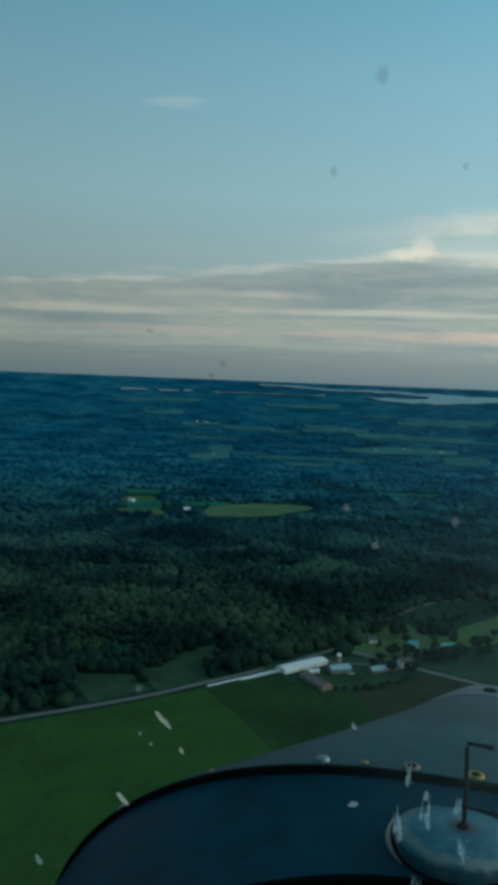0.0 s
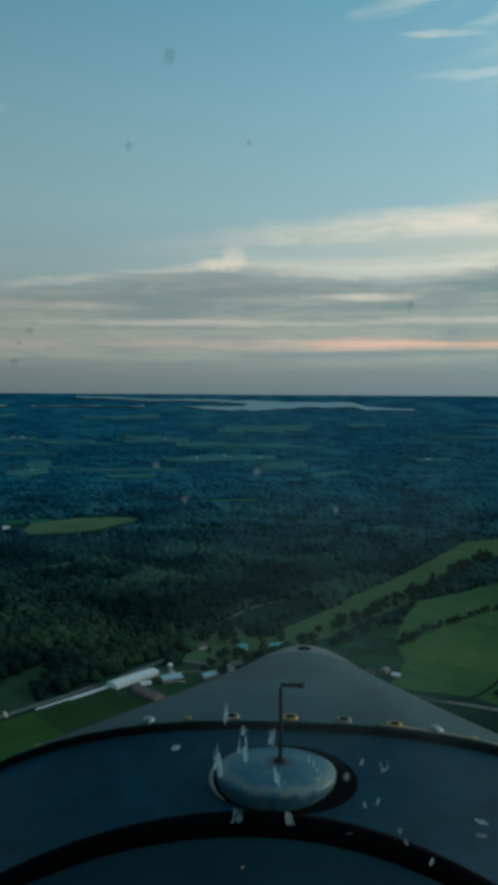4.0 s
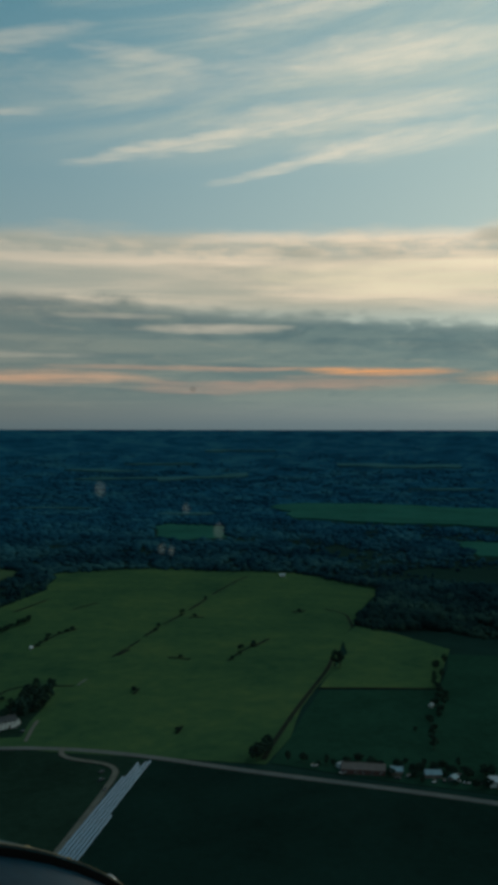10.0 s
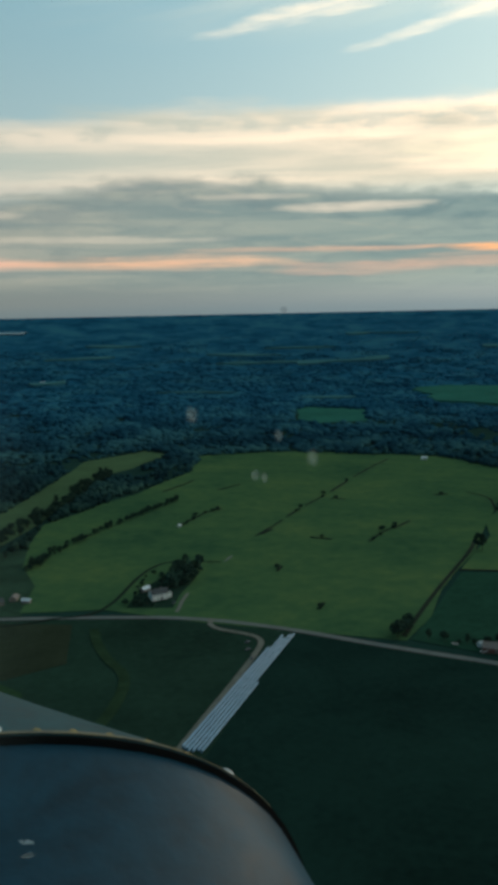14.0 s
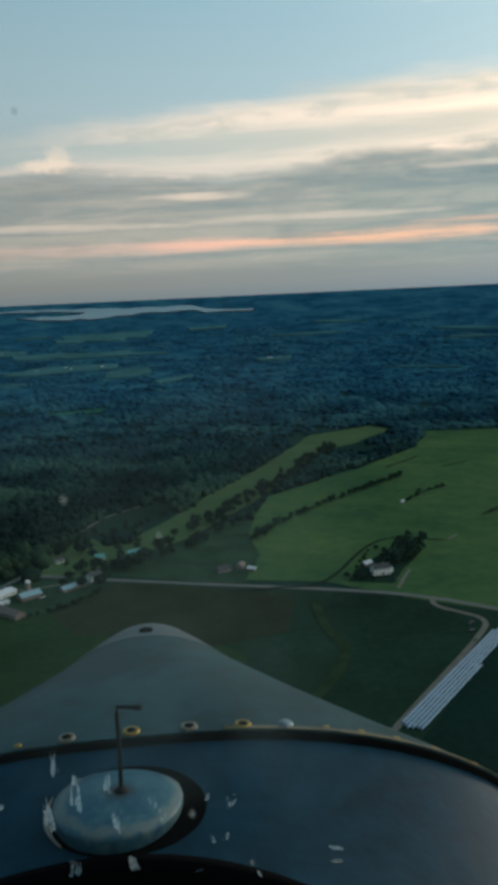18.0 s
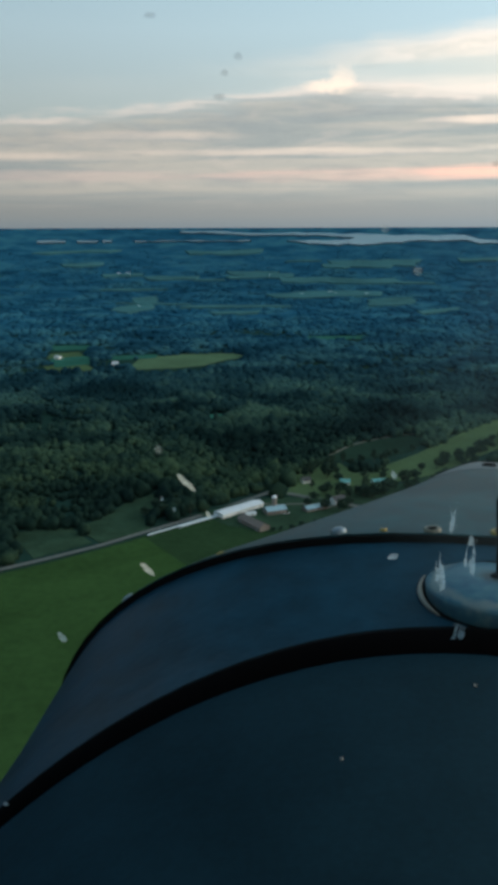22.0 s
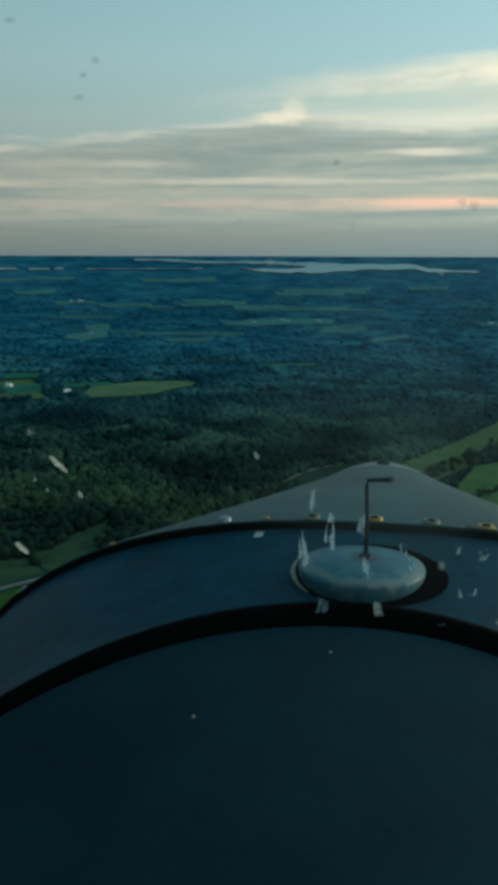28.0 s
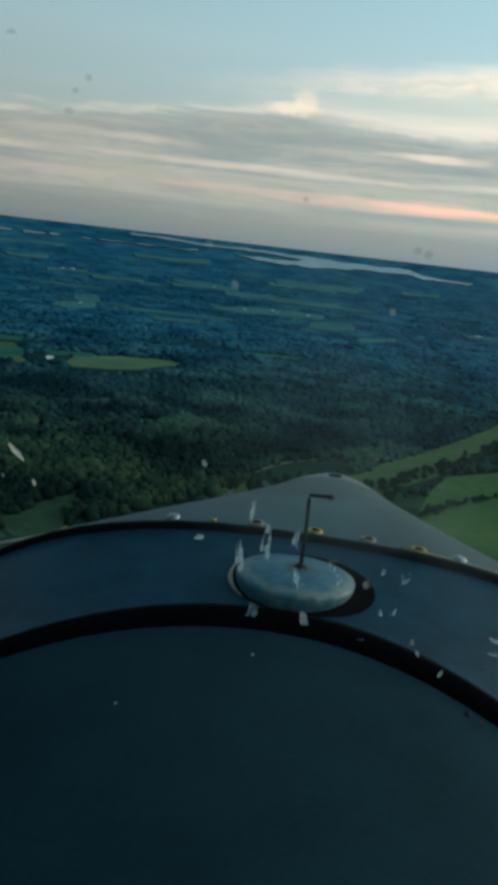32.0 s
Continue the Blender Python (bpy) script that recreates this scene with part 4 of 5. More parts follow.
def under(a, y):
    """The glareshield's surface, a little under the line of the screen."""
    p = skin(base_line(a), a)
    return Vector((p.x * (0.99 if y < 0.5 else 1.0), y, p.z - 0.008))


def channel_row(back, rise):
    return [skin(base_line(a), a) + Vector((0, -back, rise)) for a in ARC]


# the band's black also takes in the shadow behind the channel
sheet("screen_channel", [channel_row(-0.003, 0.0), channel_row(0.0, 0.003), channel_row(0.008, 0.003), channel_row(0.016, -0.002), channel_row(0.026, -0.009), channel_row(0.027, -0.014)], "gasket", "black rubber channel along the screen, its shadow painted in")
sheet("glareshield", [[under(a, base_line(a) * (1 - k / 10) + 0.16 * k / 10 - 0.024 * (1 - k / 10)) for a in ARC] for k in range(11)], "shield", "dull black vinyl glareshield")

# the recess round the filler, the cap and its wire gauge
CAP = Vector((-0.0165, 0.702, -0.398))


def disc(bm, centre, radii, heights, sides=40):
    """A turned shape about the vertical."""
    rings = [[bm.verts.new(centre + Vector((math.cos(2 * math.pi * i / sides) * r, math.sin(2 * math.pi * i / sides) * r, h))) for i in range(sides)] for r, h in zip(radii, heights)]
    for r, s in zip(rings, rings[1:]):
        for i in range(sides):
            bm.faces.new((r[i], r[(i + 1) % sides], s[(i + 1) % sides], s[i]))
    bm.faces.new(rings[-1])
    return bm


# flat near-black sheet painted for the shade inside the recess
bm = bmesh.new()
ring = [[bm.verts.new(Vector((-0.0085 + 0.0668 * r * math.cos(t), 0.6955 + 0.0515 * r * math.sin(t), 0)) + Vector((0, 0, skin_at(-0.0085 + 0.0668 * r * math.cos(t), 0.6955 + 0.0515 * r * math.sin(t)).z + 0.0012 * (1.3 - r))))
         for t in (2 * math.pi * k / 48 for k in range(48))] for r in (1.0, 0.7, 0.3)]
for r, q in zip(ring, ring[1:]):
    for k in range(48):
        bm.faces.new((r[k], r[(k + 1) % 48], q[(k + 1) % 48], q[k]))
bm.faces.new(ring[-1])
part("filler_recess", bm, M["slot"], aircraft, "oval sheet painted as the filler recess's dark shade", True)
# cream arc paints the light caught by the left lip
lip = [skin_at(-0.0125 + 0.0635 * math.cos(t), 0.699 + 0.056 * math.sin(t), 0.001) for t in (radians(160 + 62 * k / 24) for k in range(25))]
part("recess_lip", tube(bmesh.new(), lip, [0.0006 + 0.0018 * math.sin(math.pi * k / 24) for k in range(25)], 6), M["rim"], aircraft, "cream arc painting the light on the recess's left lip", True)
cap = part("fuel_cap", disc(bmesh.new(), CAP, (0.0535, 0.0545, 0.0555, 0.0545, 0.052, 0.046, 0.036, 0.022, 0.008), (-0.006, 0.0, 0.0085, 0.0105, 0.0118, 0.0138, 0.0162, 0.0179, 0.0185)), M["cap"], aircraft, "blue-grey worn domed metal fuel cap", True)
top = Vector((-0.013, 0.703, CAP.z + 0.0185))
part("wire_guide", disc(bmesh.new(), top, (0.0065, 0.006, 0.0045, 0.003), (-0.001, 0.0008, 0.0014, 0.003), 20), M["wire"], cap, "small dark guide collar", True)
bend = Vector((-0.0145, 0.733, -0.3205))
part("gauge_wire", tube(bmesh.new(), [top, top.lerp(bend, 0.5) + Vector((0.0008, 0, 0)), top.lerp(bend, 0.95), bend + Vector((0.001, 0, 0.002)), bend + Vector((0.009, -0.006, 0.004)), Vector((0.005, 0.718, -0.3135))], [0.0019] * 6), M["wire"], cap, "bent black wire float gauge", True)
part("wire_tip", tube(bmesh.new(), [Vector((0.003, 0.7192, -0.3138)), Vector((0.0075, 0.7165, -0.3130))], [0.0025] * 2), M["wire"], cap)

# fasteners along the seam
STUDS = ((-0.367, "c"), (-0.27, "s"), (-0.154, "c"), (-0.112, "s"), (-0.067, "g"), (-0.007, "G"), (0.047, "g"), (0.098, "G"), (0.139, "c"), (0.178, "s"), (0.212, "s"), (0.247, "s"), (0.285, "s"), (0.325, "s"), (0.367, "c"), (0.412, "s"))
for x, look_of in STUDS:
    at = skin_at(x, 0.788, 0.001)
    up = (skin_at(x + 0.004, 0.788) - skin_at(x - 0.004, 0.788)).normalized().cross(Vector((0, 1, 0)))
    up = up if up.z > 0 else -up
    turn = up.to_track_quat("Z", "Y").to_matrix().to_4x4()
    bm = bmesh.new()
    if look_of == "s":
        disc(bm, Vector(), (0.0045, 0.0042, 0.002), (0, 0.0010, 0.0014), 14)
        name, mat, label = "rivet", "gold", "small brass rivet"
    elif look_of == "c":
        disc(bm, Vector(), (0.0088, 0.0088, 0.0076, 0.0055, 0.0025), (0, 0.0022, 0.0036, 0.005, 0.0055), 18)
        name, mat, label = "stud", "chrome", "bright domed metal stud"
    else:
        disc(bm, Vector(), (0.0098, 0.0094, 0.006, 0.0045), (0, 0.0022, 0.0026, 0.001), 18)
        name, mat, label = ("grommet", "gold", "yellow brass fastener with dark centre") if look_of == "G" else ("grommet", "cream", "dull metal fastener with dark centre")
    ob = part(name, bm, M[mat], aircraft, label, True)
    ob.matrix_basis = Matrix.Translation(at) @ turn @ Matrix.Scale(0.85, 4)
    if look_of in "gG":
        part("screw", disc(bmesh.new(), Vector(), (0.006, 0.005, 0.002), (0.0012, 0.003, 0.0032), 12), M["slot"], ob, "dark screw head", True)
# near-black disc painted for the dark inside of the slot
slot_at = skin_at(0.0, 1.074, 0.0022)
part("nose_slot", disc(bmesh.new(), slot_at, (0.0088, 0.0084, 0.003), (-0.001, 0.0006, 0.0007), 20), M["slot"], aircraft, "black disc painted as the shaded slot on the nose bowl", True)

# screen; roof and cabin walls are unseen, added to keep the glareshield dark
bm = bmesh.new()
rows = []
for k in range(13):
    s = k / 12
    row = []
    for i in range(33):
        a = -1.35 + 2.7 * i / 32
        low = skin(base_line(a), a) + Vector((0, -0.012, 0.006))
        high = Vector((low.x * 1.25, 0.5 - 0.2 * abs(math.sin(a)) ** 3, 0.355))
        row.append(low.lerp(high, s) + Vector((0, 0.03 * math.sin(math.pi * s), 0)))
    row = [row[0] + Vector((0, -0.1 * j, 0)) for j in range(6, 0, -1)] + row + [row[-1] + Vector((0, -0.1 * j, 0)) for j in range(1, 7)]
    rows.append([bm.verts.new(p) for p in row])
for r, q in zip(rows, rows[1:]):
    for i in range(44):
        bm.faces.new((r[i], r[i + 1], q[i + 1], q[i]))
screen = part("windscreen", bm, M["acrylic"], aircraft, "clear wrap-round acrylic windscreen with insect smears", True)
screen.visible_shadow = False
part("roof", box(bmesh.new(), -0.75, 0.75, -0.9, 0.5, 0.36, 0.42, 0.01), M["cabin"], aircraft, "unseen cabin roof added to shade the glareshield")
part("rear_bulkhead", box(bmesh.new(), -0.45, 0.45, -0.92, -0.88, -0.9, 0.36), M["cabin"], aircraft)
part("cabin_floor", box(bmesh.new(), -0.45, 0.45, -0.88, 0.8, -0.98, -0.93), M["cabin"], aircraft)
for side in (-1, 1):
    part("side_panel", box(bmesh.new(), side * 0.45 - 0.01, side * 0.45 + 0.01, -0.88, 0.25, -0.93, -0.42), M["cabin"], aircraft)
part("instrument_panel", box(bmesh.new(), -0.39, 0.39, 0.2, 0.216, -0.72, -0.41), M["cabin"], aircraft)


def glass_at(x, z):
    """The nearest place on the screen's inner side."""
    near = sorted((v.co for v in screen.data.vertices), key=lambda c: (c.x - x) ** 2 + (c.z - z) ** 2)[:4]
    weights = [1 / (1e-4 + math.hypot(c.x - x, c.z - z)) for c in near]
    y = sum(c.y * w for c, w in zip(near, weights)) / sum(weights)
    return Vector((x, y - 0.002, z))


def smear(x, z, long, wide, lean, mat="smear"):
    """A dried insect mark on the screen: a ragged thin blot."""
    rng = random.Random(int((x * 7919 + z * 104729) * 1000))
    bm = bmesh.new()
    if mat == "smear" and long > 1.6 * wide:
        # a splash that ran upwards: uneven blades side by side, with droplets round them
        for _ in range(3 if long < 0.012 else 8):
            turn = lean + rng.uniform(-7, 7)
            c, s = math.cos(radians(turn)), math.sin(radians(turn))
            foot, reach, aside = rng.uniform(-0.75, -0.1) * long, rng.uniform(0.4, 1.25) * long, rng.uniform(-0.75, 0.75) * wide
            bow, left, right = rng.uniform(-0.15, 0.15), [], []
            for k in range(8):
                q = k / 7
                w = wide * 0.19 * (1.25 - q) * math.sin(math.pi * (0.15 + 0.8 * q)) * rng.uniform(0.5, 1.5)
                v, o = foot + reach * q, aside + bow * reach * q * (1 - q)
                for side, row in ((-1, left), (1, right)):
                    u = side * w + o
                    row.append(bm.verts.new((u * c - v * s, 0, u * s + v * c)))
            for k in range(7):
                bm.faces.new((left[k], right[k], right[k + 1], left[k + 1]))
        for _ in range(4 if long < 0.012 else 9):
            u, v, r = rng.uniform(-1.1, 1.1) * wide, rng.uniform(-0.8, 1.0) * long, rng.uniform(0.00025, 0.0006)
            bm.faces.new([bm.verts.new((u + r * math.cos(j * 1.047) * rng.uniform(0.7, 1.2), 0, v + r * math.sin(j * 1.047) * rng.uniform(0.8, 1.8))) for j in range(6)])
        ob = part("smear", bm, M[mat], screen)
        ob.matrix_basis = Matrix.Translation(glass_at(x, z))
        return ob
    n = 14
    c, s = math.cos(radians(lean)), math.sin(radians(lean))
    mid = bm.verts.new((0, -0.0006, 0))
    rim = []
    for k in range(n):
        t = 2 * math.pi * k / n
        r = rng.uniform(0.65, 1.15)
        grow = 1.7 if mat in ("speck", "soft_smear") else 1.0
        u, v = math.cos(t) * wide * r * 0.4 * grow, math.sin(t) * long * r * (0.45 if grow > 1 else 0.62) * grow
        rim.append(bm.verts.new((u * c - v * s, 0, u * s + v * c)))
    for k in range(n):
        bm.faces.new((mid, rim[k], rim[(k + 1) % n]))
    ob = part("speck" if mat == "speck" else "smear", bm, M[mat], screen)
    ob.matrix_basis = Matrix.Translation(glass_at(x, z))
    return ob


# insect streaks round the filler cap
for mark in (
    (-0.054, -0.307, 0.014, 0.003, 0), (-0.061, -0.352, 0.018, 0.005, 5), (-0.041, -0.338, 0.018, 0.005, 0), (0.017, -0.345, 0.009, 0.004, 10), (0.058, -0.34, 0.0065, 0.003, -10), (0.075, -0.343, 0.007, 0.003, -25),
    (0.024, -0.358, 0.006, 0.003, 0), (-0.045, -0.4, 0.016, 0.006, -10), (-0.001, -0.399, 0.014, 0.009, 20), (-0.016, -0.327, 0.012, 0.004, 0), (-0.011, -0.364, 0.012, 0.004, 10), (0.043, -0.407, 0.004, 0.03, 10),
    (0.094, -0.402, 0.005, 0.004, 30), (0.113, -0.411, 0.006, 0.004, -20), (0.149, -0.371, 0.003, 0.016, -20), (0.071, -0.375, 0.006, 0.003, -15), (0.06, -0.377, 0.005, 0.0025, 0), (0.18, -0.473, 0.01, 0.007, -20),
):
    smear(*mark)
smear(-0.04, -0.323, 0.008, 0.005, 0)
# larger insects on the left
for mark in (
    (-0.246, -0.278, 0.016, 0.006, 50, "thick_smear"), (-0.230, -0.303, 0.006, 0.004, 30, "thick_smear"), (-0.273, -0.343, 0.012, 0.006, 45, "thick_smear"), (-0.262, -0.290, 0.003, 0.003, 0), (-0.254, -0.299, 0.003, 0.003, 0), (-0.098, -0.274, 0.006, 0.005, 40), (-0.097, -0.339, 0.004, 0.012, 20), (-0.33, -0.39, 0.005, 0.013, -35),
    (-0.381, -0.436, 0.007, 0.005, 40), (-0.371, -0.516, 0.003, 0.006, 0), (-0.138, -0.572, 0.002, 0.004, -20),
):
    smear(*mark)
# faint blots
for mark in (
    (0.334, -0.089, 0.009, 0.008, 0), (0.306, -0.102, 0.006, 0.005, 0), (0.035, -0.133, 0.006, 0.006, 0), (0.089, -0.394, 0.005, 0.004, 0), (0.149, -0.382, 0.004, 0.012, -20), (0.046, -0.355, 0.007, 0.006, 0),
    (0.266, -0.062, 0.009, 0.008, 0), (0.314, -0.075, 0.007, 0.006, 0), (0.303, -0.102, 0.007, 0.006, 0), (0.6, -0.291, 0.008, 0.006, 0), (0.515, -0.406, 0.006, 0.006, 0), (-0.029, -0.104, 0.007, 0.007, 0),
    (-0.087, -0.128, 0.006, 0.006, 0), (-0.109, -0.1, 0.006, 0.006, 0), (-0.262, -0.252, 0.005, 0.006, -25),
):
    smear(*mark, "soft_smear")
# dark specks
for mark in (
    (-0.089, 0.198, 0.012, 0.010, -20), (-0.121, 0.139, 0.007, 0.006, 0), (-0.032, 0.141, 0.005, 0.005, 0), (0.046, -0.087, 0.006, 0.007, 0), (-0.214, -0.018, 0.005, 0.009, 0), (0.054, -0.089, 0.006, 0.008, 0),
    (-0.04, -0.06, 0.004, 0.005, 0), (-0.211, -0.004, 0.004, 0.005, 0), (-0.252, 0.027, 0.004, 0.01, 0), (-0.202, 0.005, 0.005, 0.006, 0), (0.319, 0.005, 0.004, 0.005, 0), (0.087, 0.024, 0.006, 0.007, 0),
):
    smear(*mark, "speck")


# crumbs on the glareshield
def crumb(x, y, size, mat, label):
    rng = random.Random(int(abs(x * y) * 1e6))
    a = min(ARC, key=lambda k: abs(under(k, y).x - x))
    ob = thing("crumb", (x, y, EYE + under(a, y).z), label, "crumb", "crumbs on the glareshield", turn=rng.uniform(0, 180))
    bm = bmesh.new()
    bmesh.ops.create_icosphere(bm, subdivisions=2, radius=size)
    for v in bm.verts:
        v.co = Vector((v.co.x * 1.5, v.co.y * 0.9, v.co.z * 0.5)) * rng.uniform(0.75, 1.2) + Vector((0, 0, size * 0.4))
    part("flake", bm, M[mat], ob)


for x, y in ((-0.118, 0.477), (-0.035, 0.572)):
    crumb(x, y, 0.0012, "rim", "tiny pale flake lying on the glareshield")
for x, y in ((0.135, 0.566), (0.143, 0.556)):
    crumb(x, y, 0.0022, "wire", "tiny dark flake lying on the glareshield")


# ---------------------------------------------------------------- farm buildings
def building(name, at, turn, long, wide, eaves, rise, wall, roof, label, category="barn", windows=0, storeys=1, doors=1, chimney=False, group=""):
    """A gabled building: walls with gables, a roof of two slabs, windows with panes, doors."""
    x, y = at
    ob = thing(name, (x, y, lie(x, y) + 0.5), label, category, group, turn=turn)
    L, W = long / 2, wide / 2
    v = [(-L, -W, -0.8), (L, -W, -0.8), (L, W, -0.8), (-L, W, -0.8), (-L, -W, eaves), (L, -W, eaves), (L, W, eaves), (-L, W, eaves), (-L, 0, eaves + rise), (L, 0, eaves + rise)]
    part("wall", mesh("wall", v, ((0, 1, 5, 4), (2, 3, 7, 6), (1, 2, 6, 9, 5), (3, 0, 4, 8, 7)), M[wall]), None, ob)
    o, t = 0.5, 0.18
    for side in (-1, 1):
        k = rise / W
        lo, hi = Vector((0, side * (W + o), eaves - o * k)), Vector((0, 0, eaves + rise))
        up = Vector((0, side * k, 1)).normalized() * t
        vs = [p + Vector((sx * (L + o), 0, 0)) + q for q in (Vector(), up) for sx in (-1, 1) for p in (lo, hi)]
        part("roof", mesh("roof", vs, ((0, 1, 3, 2), (4, 6, 7, 5), (0, 2, 6, 4), (1, 5, 7, 3), (0, 4, 5, 1), (2, 3, 7, 6)), M[roof]), None, ob)
    part("ridge", tube(bmesh.new(), [(-L - o, 0, eaves + rise + t), (L + o, 0, eaves + rise + t)], [0.22, 0.22], 6), M[roof], ob)
    for s in range(storeys):
        for k in range(windows):
            u = -L + long * (k + 0.5) / windows
            for side in (-1, 1):
                bm = box(bmesh.new(), u - 0.55, u + 0.55, side * W - 0.06, side * W + 0.06, 0.9 + 2.7 * s, 2.3 + 2.7 * s)
                f = part("window", bm, M["white_wall"], ob)
                part("pane", box(bmesh.new(), u - 0.42, u + 0.42, side * (W + 0.065) - 0.02, side * (W + 0.065) + 0.02, 1.03 + 2.7 * s, 2.17 + 2.7 * s), M["pane"], f)
    for k in range(doors):
        u = -L + long * (k + 1) / (doors + 1) + 0.9
        part("door", box(bmesh.new(), u - 0.5 - 0.06 * eaves, u + 0.5 + 0.06 * eaves, -W - 0.08, -W + 0.02, -0.5, min(eaves - 0.4, 2.1 + 0.2 * (eaves - 3))), M["grey_wall"], ob)
    if chimney:
        part("chimney", box(bmesh.new(), L * 0.3 - 0.35, L * 0.3 + 0.35, -0.35, 0.35, eaves, eaves + rise + 1.1, 0.04), M["grey_wall"], ob)
    return ob


building("long_barn", (-158, 714), 56, 48, 12, 3.4, 1.4, "white_wall", "white_roof", "long low barn with a white sheet roof", windows=6, doors=2)
building("dark_barn", (-138, 678), -44, 32, 10, 3.6, 2.8, "grey_wall", "brown_roof", "old dark board barn with a worn brown roof", windows=4, doors=2)
building("shed", (-127, 716), 35, 18, 11, 3.6, 2.2, "grey_wall", "blue_roof", "machine shed with a blue sheet roof", windows=2)
building("shed", (-146, 704), 40, 9, 4, 2.2, 0.8, "white_wall", "white_roof", "small white lean shed beside the long barn")
building("stable", (-93, 732), 43, 24, 8, 2.8, 1.8, "grey_wall", "blue_roof", "narrow stable with a pale blue roof", windows=4)
building("farmhouse", (-76, 752), 40, 12, 8, 4.6, 2.8, "white_wall", "dark_roof", "white two-storey farmhouse behind the stable", "house", 3, 2, 1, True)
building("house", (-44, 819), 20, 13, 9, 3.2, 2.6, "white_wall", "teal_roof", "white cottage with a teal sheet roof among trees", "house", 3, 1, 1, True)
building("house", (-76, 814), 10, 9, 7, 3.0, 2.2, "white_wall", "teal_roof", "small teal-roofed cottage in the clearing", "house", 2, 1, 1, True)
building("house", (-114, 813), 30, 8, 7, 3.0, 2.2, "white_wall", "dark_roof", "small white house at the wood's edge", "house", 2)
building("house", (37, 749), 15, 12, 8, 3.0, 2.4, "grey_wall", "dark_roof", "low grey roadside house", "house", 3, 1, 1, True)
building("shed", (53, 758), 70, 10, 6, 2.6, 1.6, "grey_wall", "brown_roof", "roadside shed with a brown roof")
building("shed", (62, 746), -30, 7, 5, 2.4, 1.4, "grey_wall", "white_roof", "small pale-roofed roadside shed")
building("farmhouse", (169, 712), 8, 15, 9, 5.8, 3.0, "white_wall", "dark_roof", "white two-storey farmhouse with a porch by the grove", "house", 4, 2, 1, True)
building("house_wing", (177, 716), 98, 8, 6, 3.4, 2.0, "white_wall", "white_roof", "low white wing beside the farmhouse", "house", 2)
building("shed", (163, 737), 35, 9, 5, 2.6, 1.4, "grey_wall", "white_roof", "shed with a pale roof behind the farmhouse")
building("roadside_barn", (367, 500), -36, 30, 12, 3.6, 2.4, "red_wall", "brown_roof", "long roadside barn with a dull brown roof", windows=5, doors=2)
building("garage", (386, 487), -36, 8, 9, 3.0, 1.4, "grey_wall", "blue_roof", "garage with a pale blue-white roof at the barn's end")
building("shed", (404, 470), -30, 11, 7, 2.8, 1.8, "grey_wall", "blue_roof", "shed with a blue sheet roof in the yard")
building("shed", (412, 458), 20, 6, 5, 2.4, 1.4, "grey_wall", "blue_roof", "small blue-roofed yard shed")
building("workshop", (431, 438), -30, 8, 8, 4.0, 2.2, "white_wall", "white_roof", "tall white workshop beside the road")
building("shed", (358, 515), 10, 5, 4, 2.2, 1.2, "white_wall", "white_roof", "small white shed near the pasture")
building("field_shed", (505, 590), 30, 4, 3, 2.2, 1.0, "white_wall", "white_roof", "tiny white field shelter")
building("field_shed", (254, 955), 25, 3.4, 2.6, 2.0, 0.9, "white_wall", "white_roof", "tiny white shelter in the pasture")
building("field_shed", (742, 1235), -30, 9, 6, 3.0, 1.6, "white_wall", "white_roof", "white hut at the wood's edge")
building("house", (-556, 1490), 20, 11, 8, 4.0, 2.6, "white_wall", "white_roof", "white house beside the ripe field", "house", 3)
building("house", (-690, 1545), -20, 11, 8, 4.0, 2.6, "white_wall", "white_roof", "white house in a small clearing", "house", 3)
rng = random.Random(11)
for k, (x, y) in enumerate(((-440, 2990), (-352, 3060), (-330, 3030), (-225, 3040), (-880, 2580), (-1230, 3380), (-1200, 3400), (-1180, 3370), (350, 3050), (-640, 3480), (1600, 2010), (1700, 1960))):
    building("distant_house", (x, y), rng.uniform(0, 180), rng.uniform(9, 18), 9, 4, 2.5, "white_wall", "white_roof", "pale distant farm building among fields", "house", 2, group="distant houses")

silo = thing("silo", (-129, 725, 0.5), "slim pale concrete silo with a white dome", "silo")
part("shaft", disc(bmesh.new(), Vector(), (2.1, 2.1, 2.0), (-0.8, 10.5, 10.8), 20), M["grey_wall"], silo, "", True)
part("dome", disc(bmesh.new(), Vector((0, 0, 10.6)), (2.4, 2.3, 1.8, 1.0, 0.2), (0, 0.5, 1.4, 2.0, 2.2), 20), M["white_roof"], silo, "white dome", True)
part("ladder", box(bmesh.new(), -0.25, 0.25, -2.25, -2.1, 0, 10.6), M["grey_wall"], silo)


# ---------------------------------------------------------------- wrapped bales
def bale_row(at, along, s0, s1, radius, group, film="white_film"):
    """One long row of film-wrapped bales: a lumpy tube with a waist at each bale."""
    u = Vector((*along, 0)).normalized()
    start = Vector((*at, 0)) + u * s0
    ob = thing("bale_row", (start.x, start.y, 0.6), "long row of white film-wrapped bales beside the lane", "bales", group)
    bm = bmesh.new()
    path, radii = [], []
    n = max(2, int((s1 - s0) / 1.4))
    for k in range(n + 1):
        p = u * ((s1 - s0) * k / n) + Vector((-u.y, u.x, 0)) * (0.12 * math.sin(k * 0.7) + random.uniform(-0.05, 0.05))
        path.append(p + Vector((0, 0, radius * 0.9)))
        radii.append(radius * (0.9 if k % 2 else 1.0) * random.uniform(0.96, 1.03))
    part("film_tube", tube(bm, path, radii, 8), M[film], ob, "white stretch film", True)
    return ob


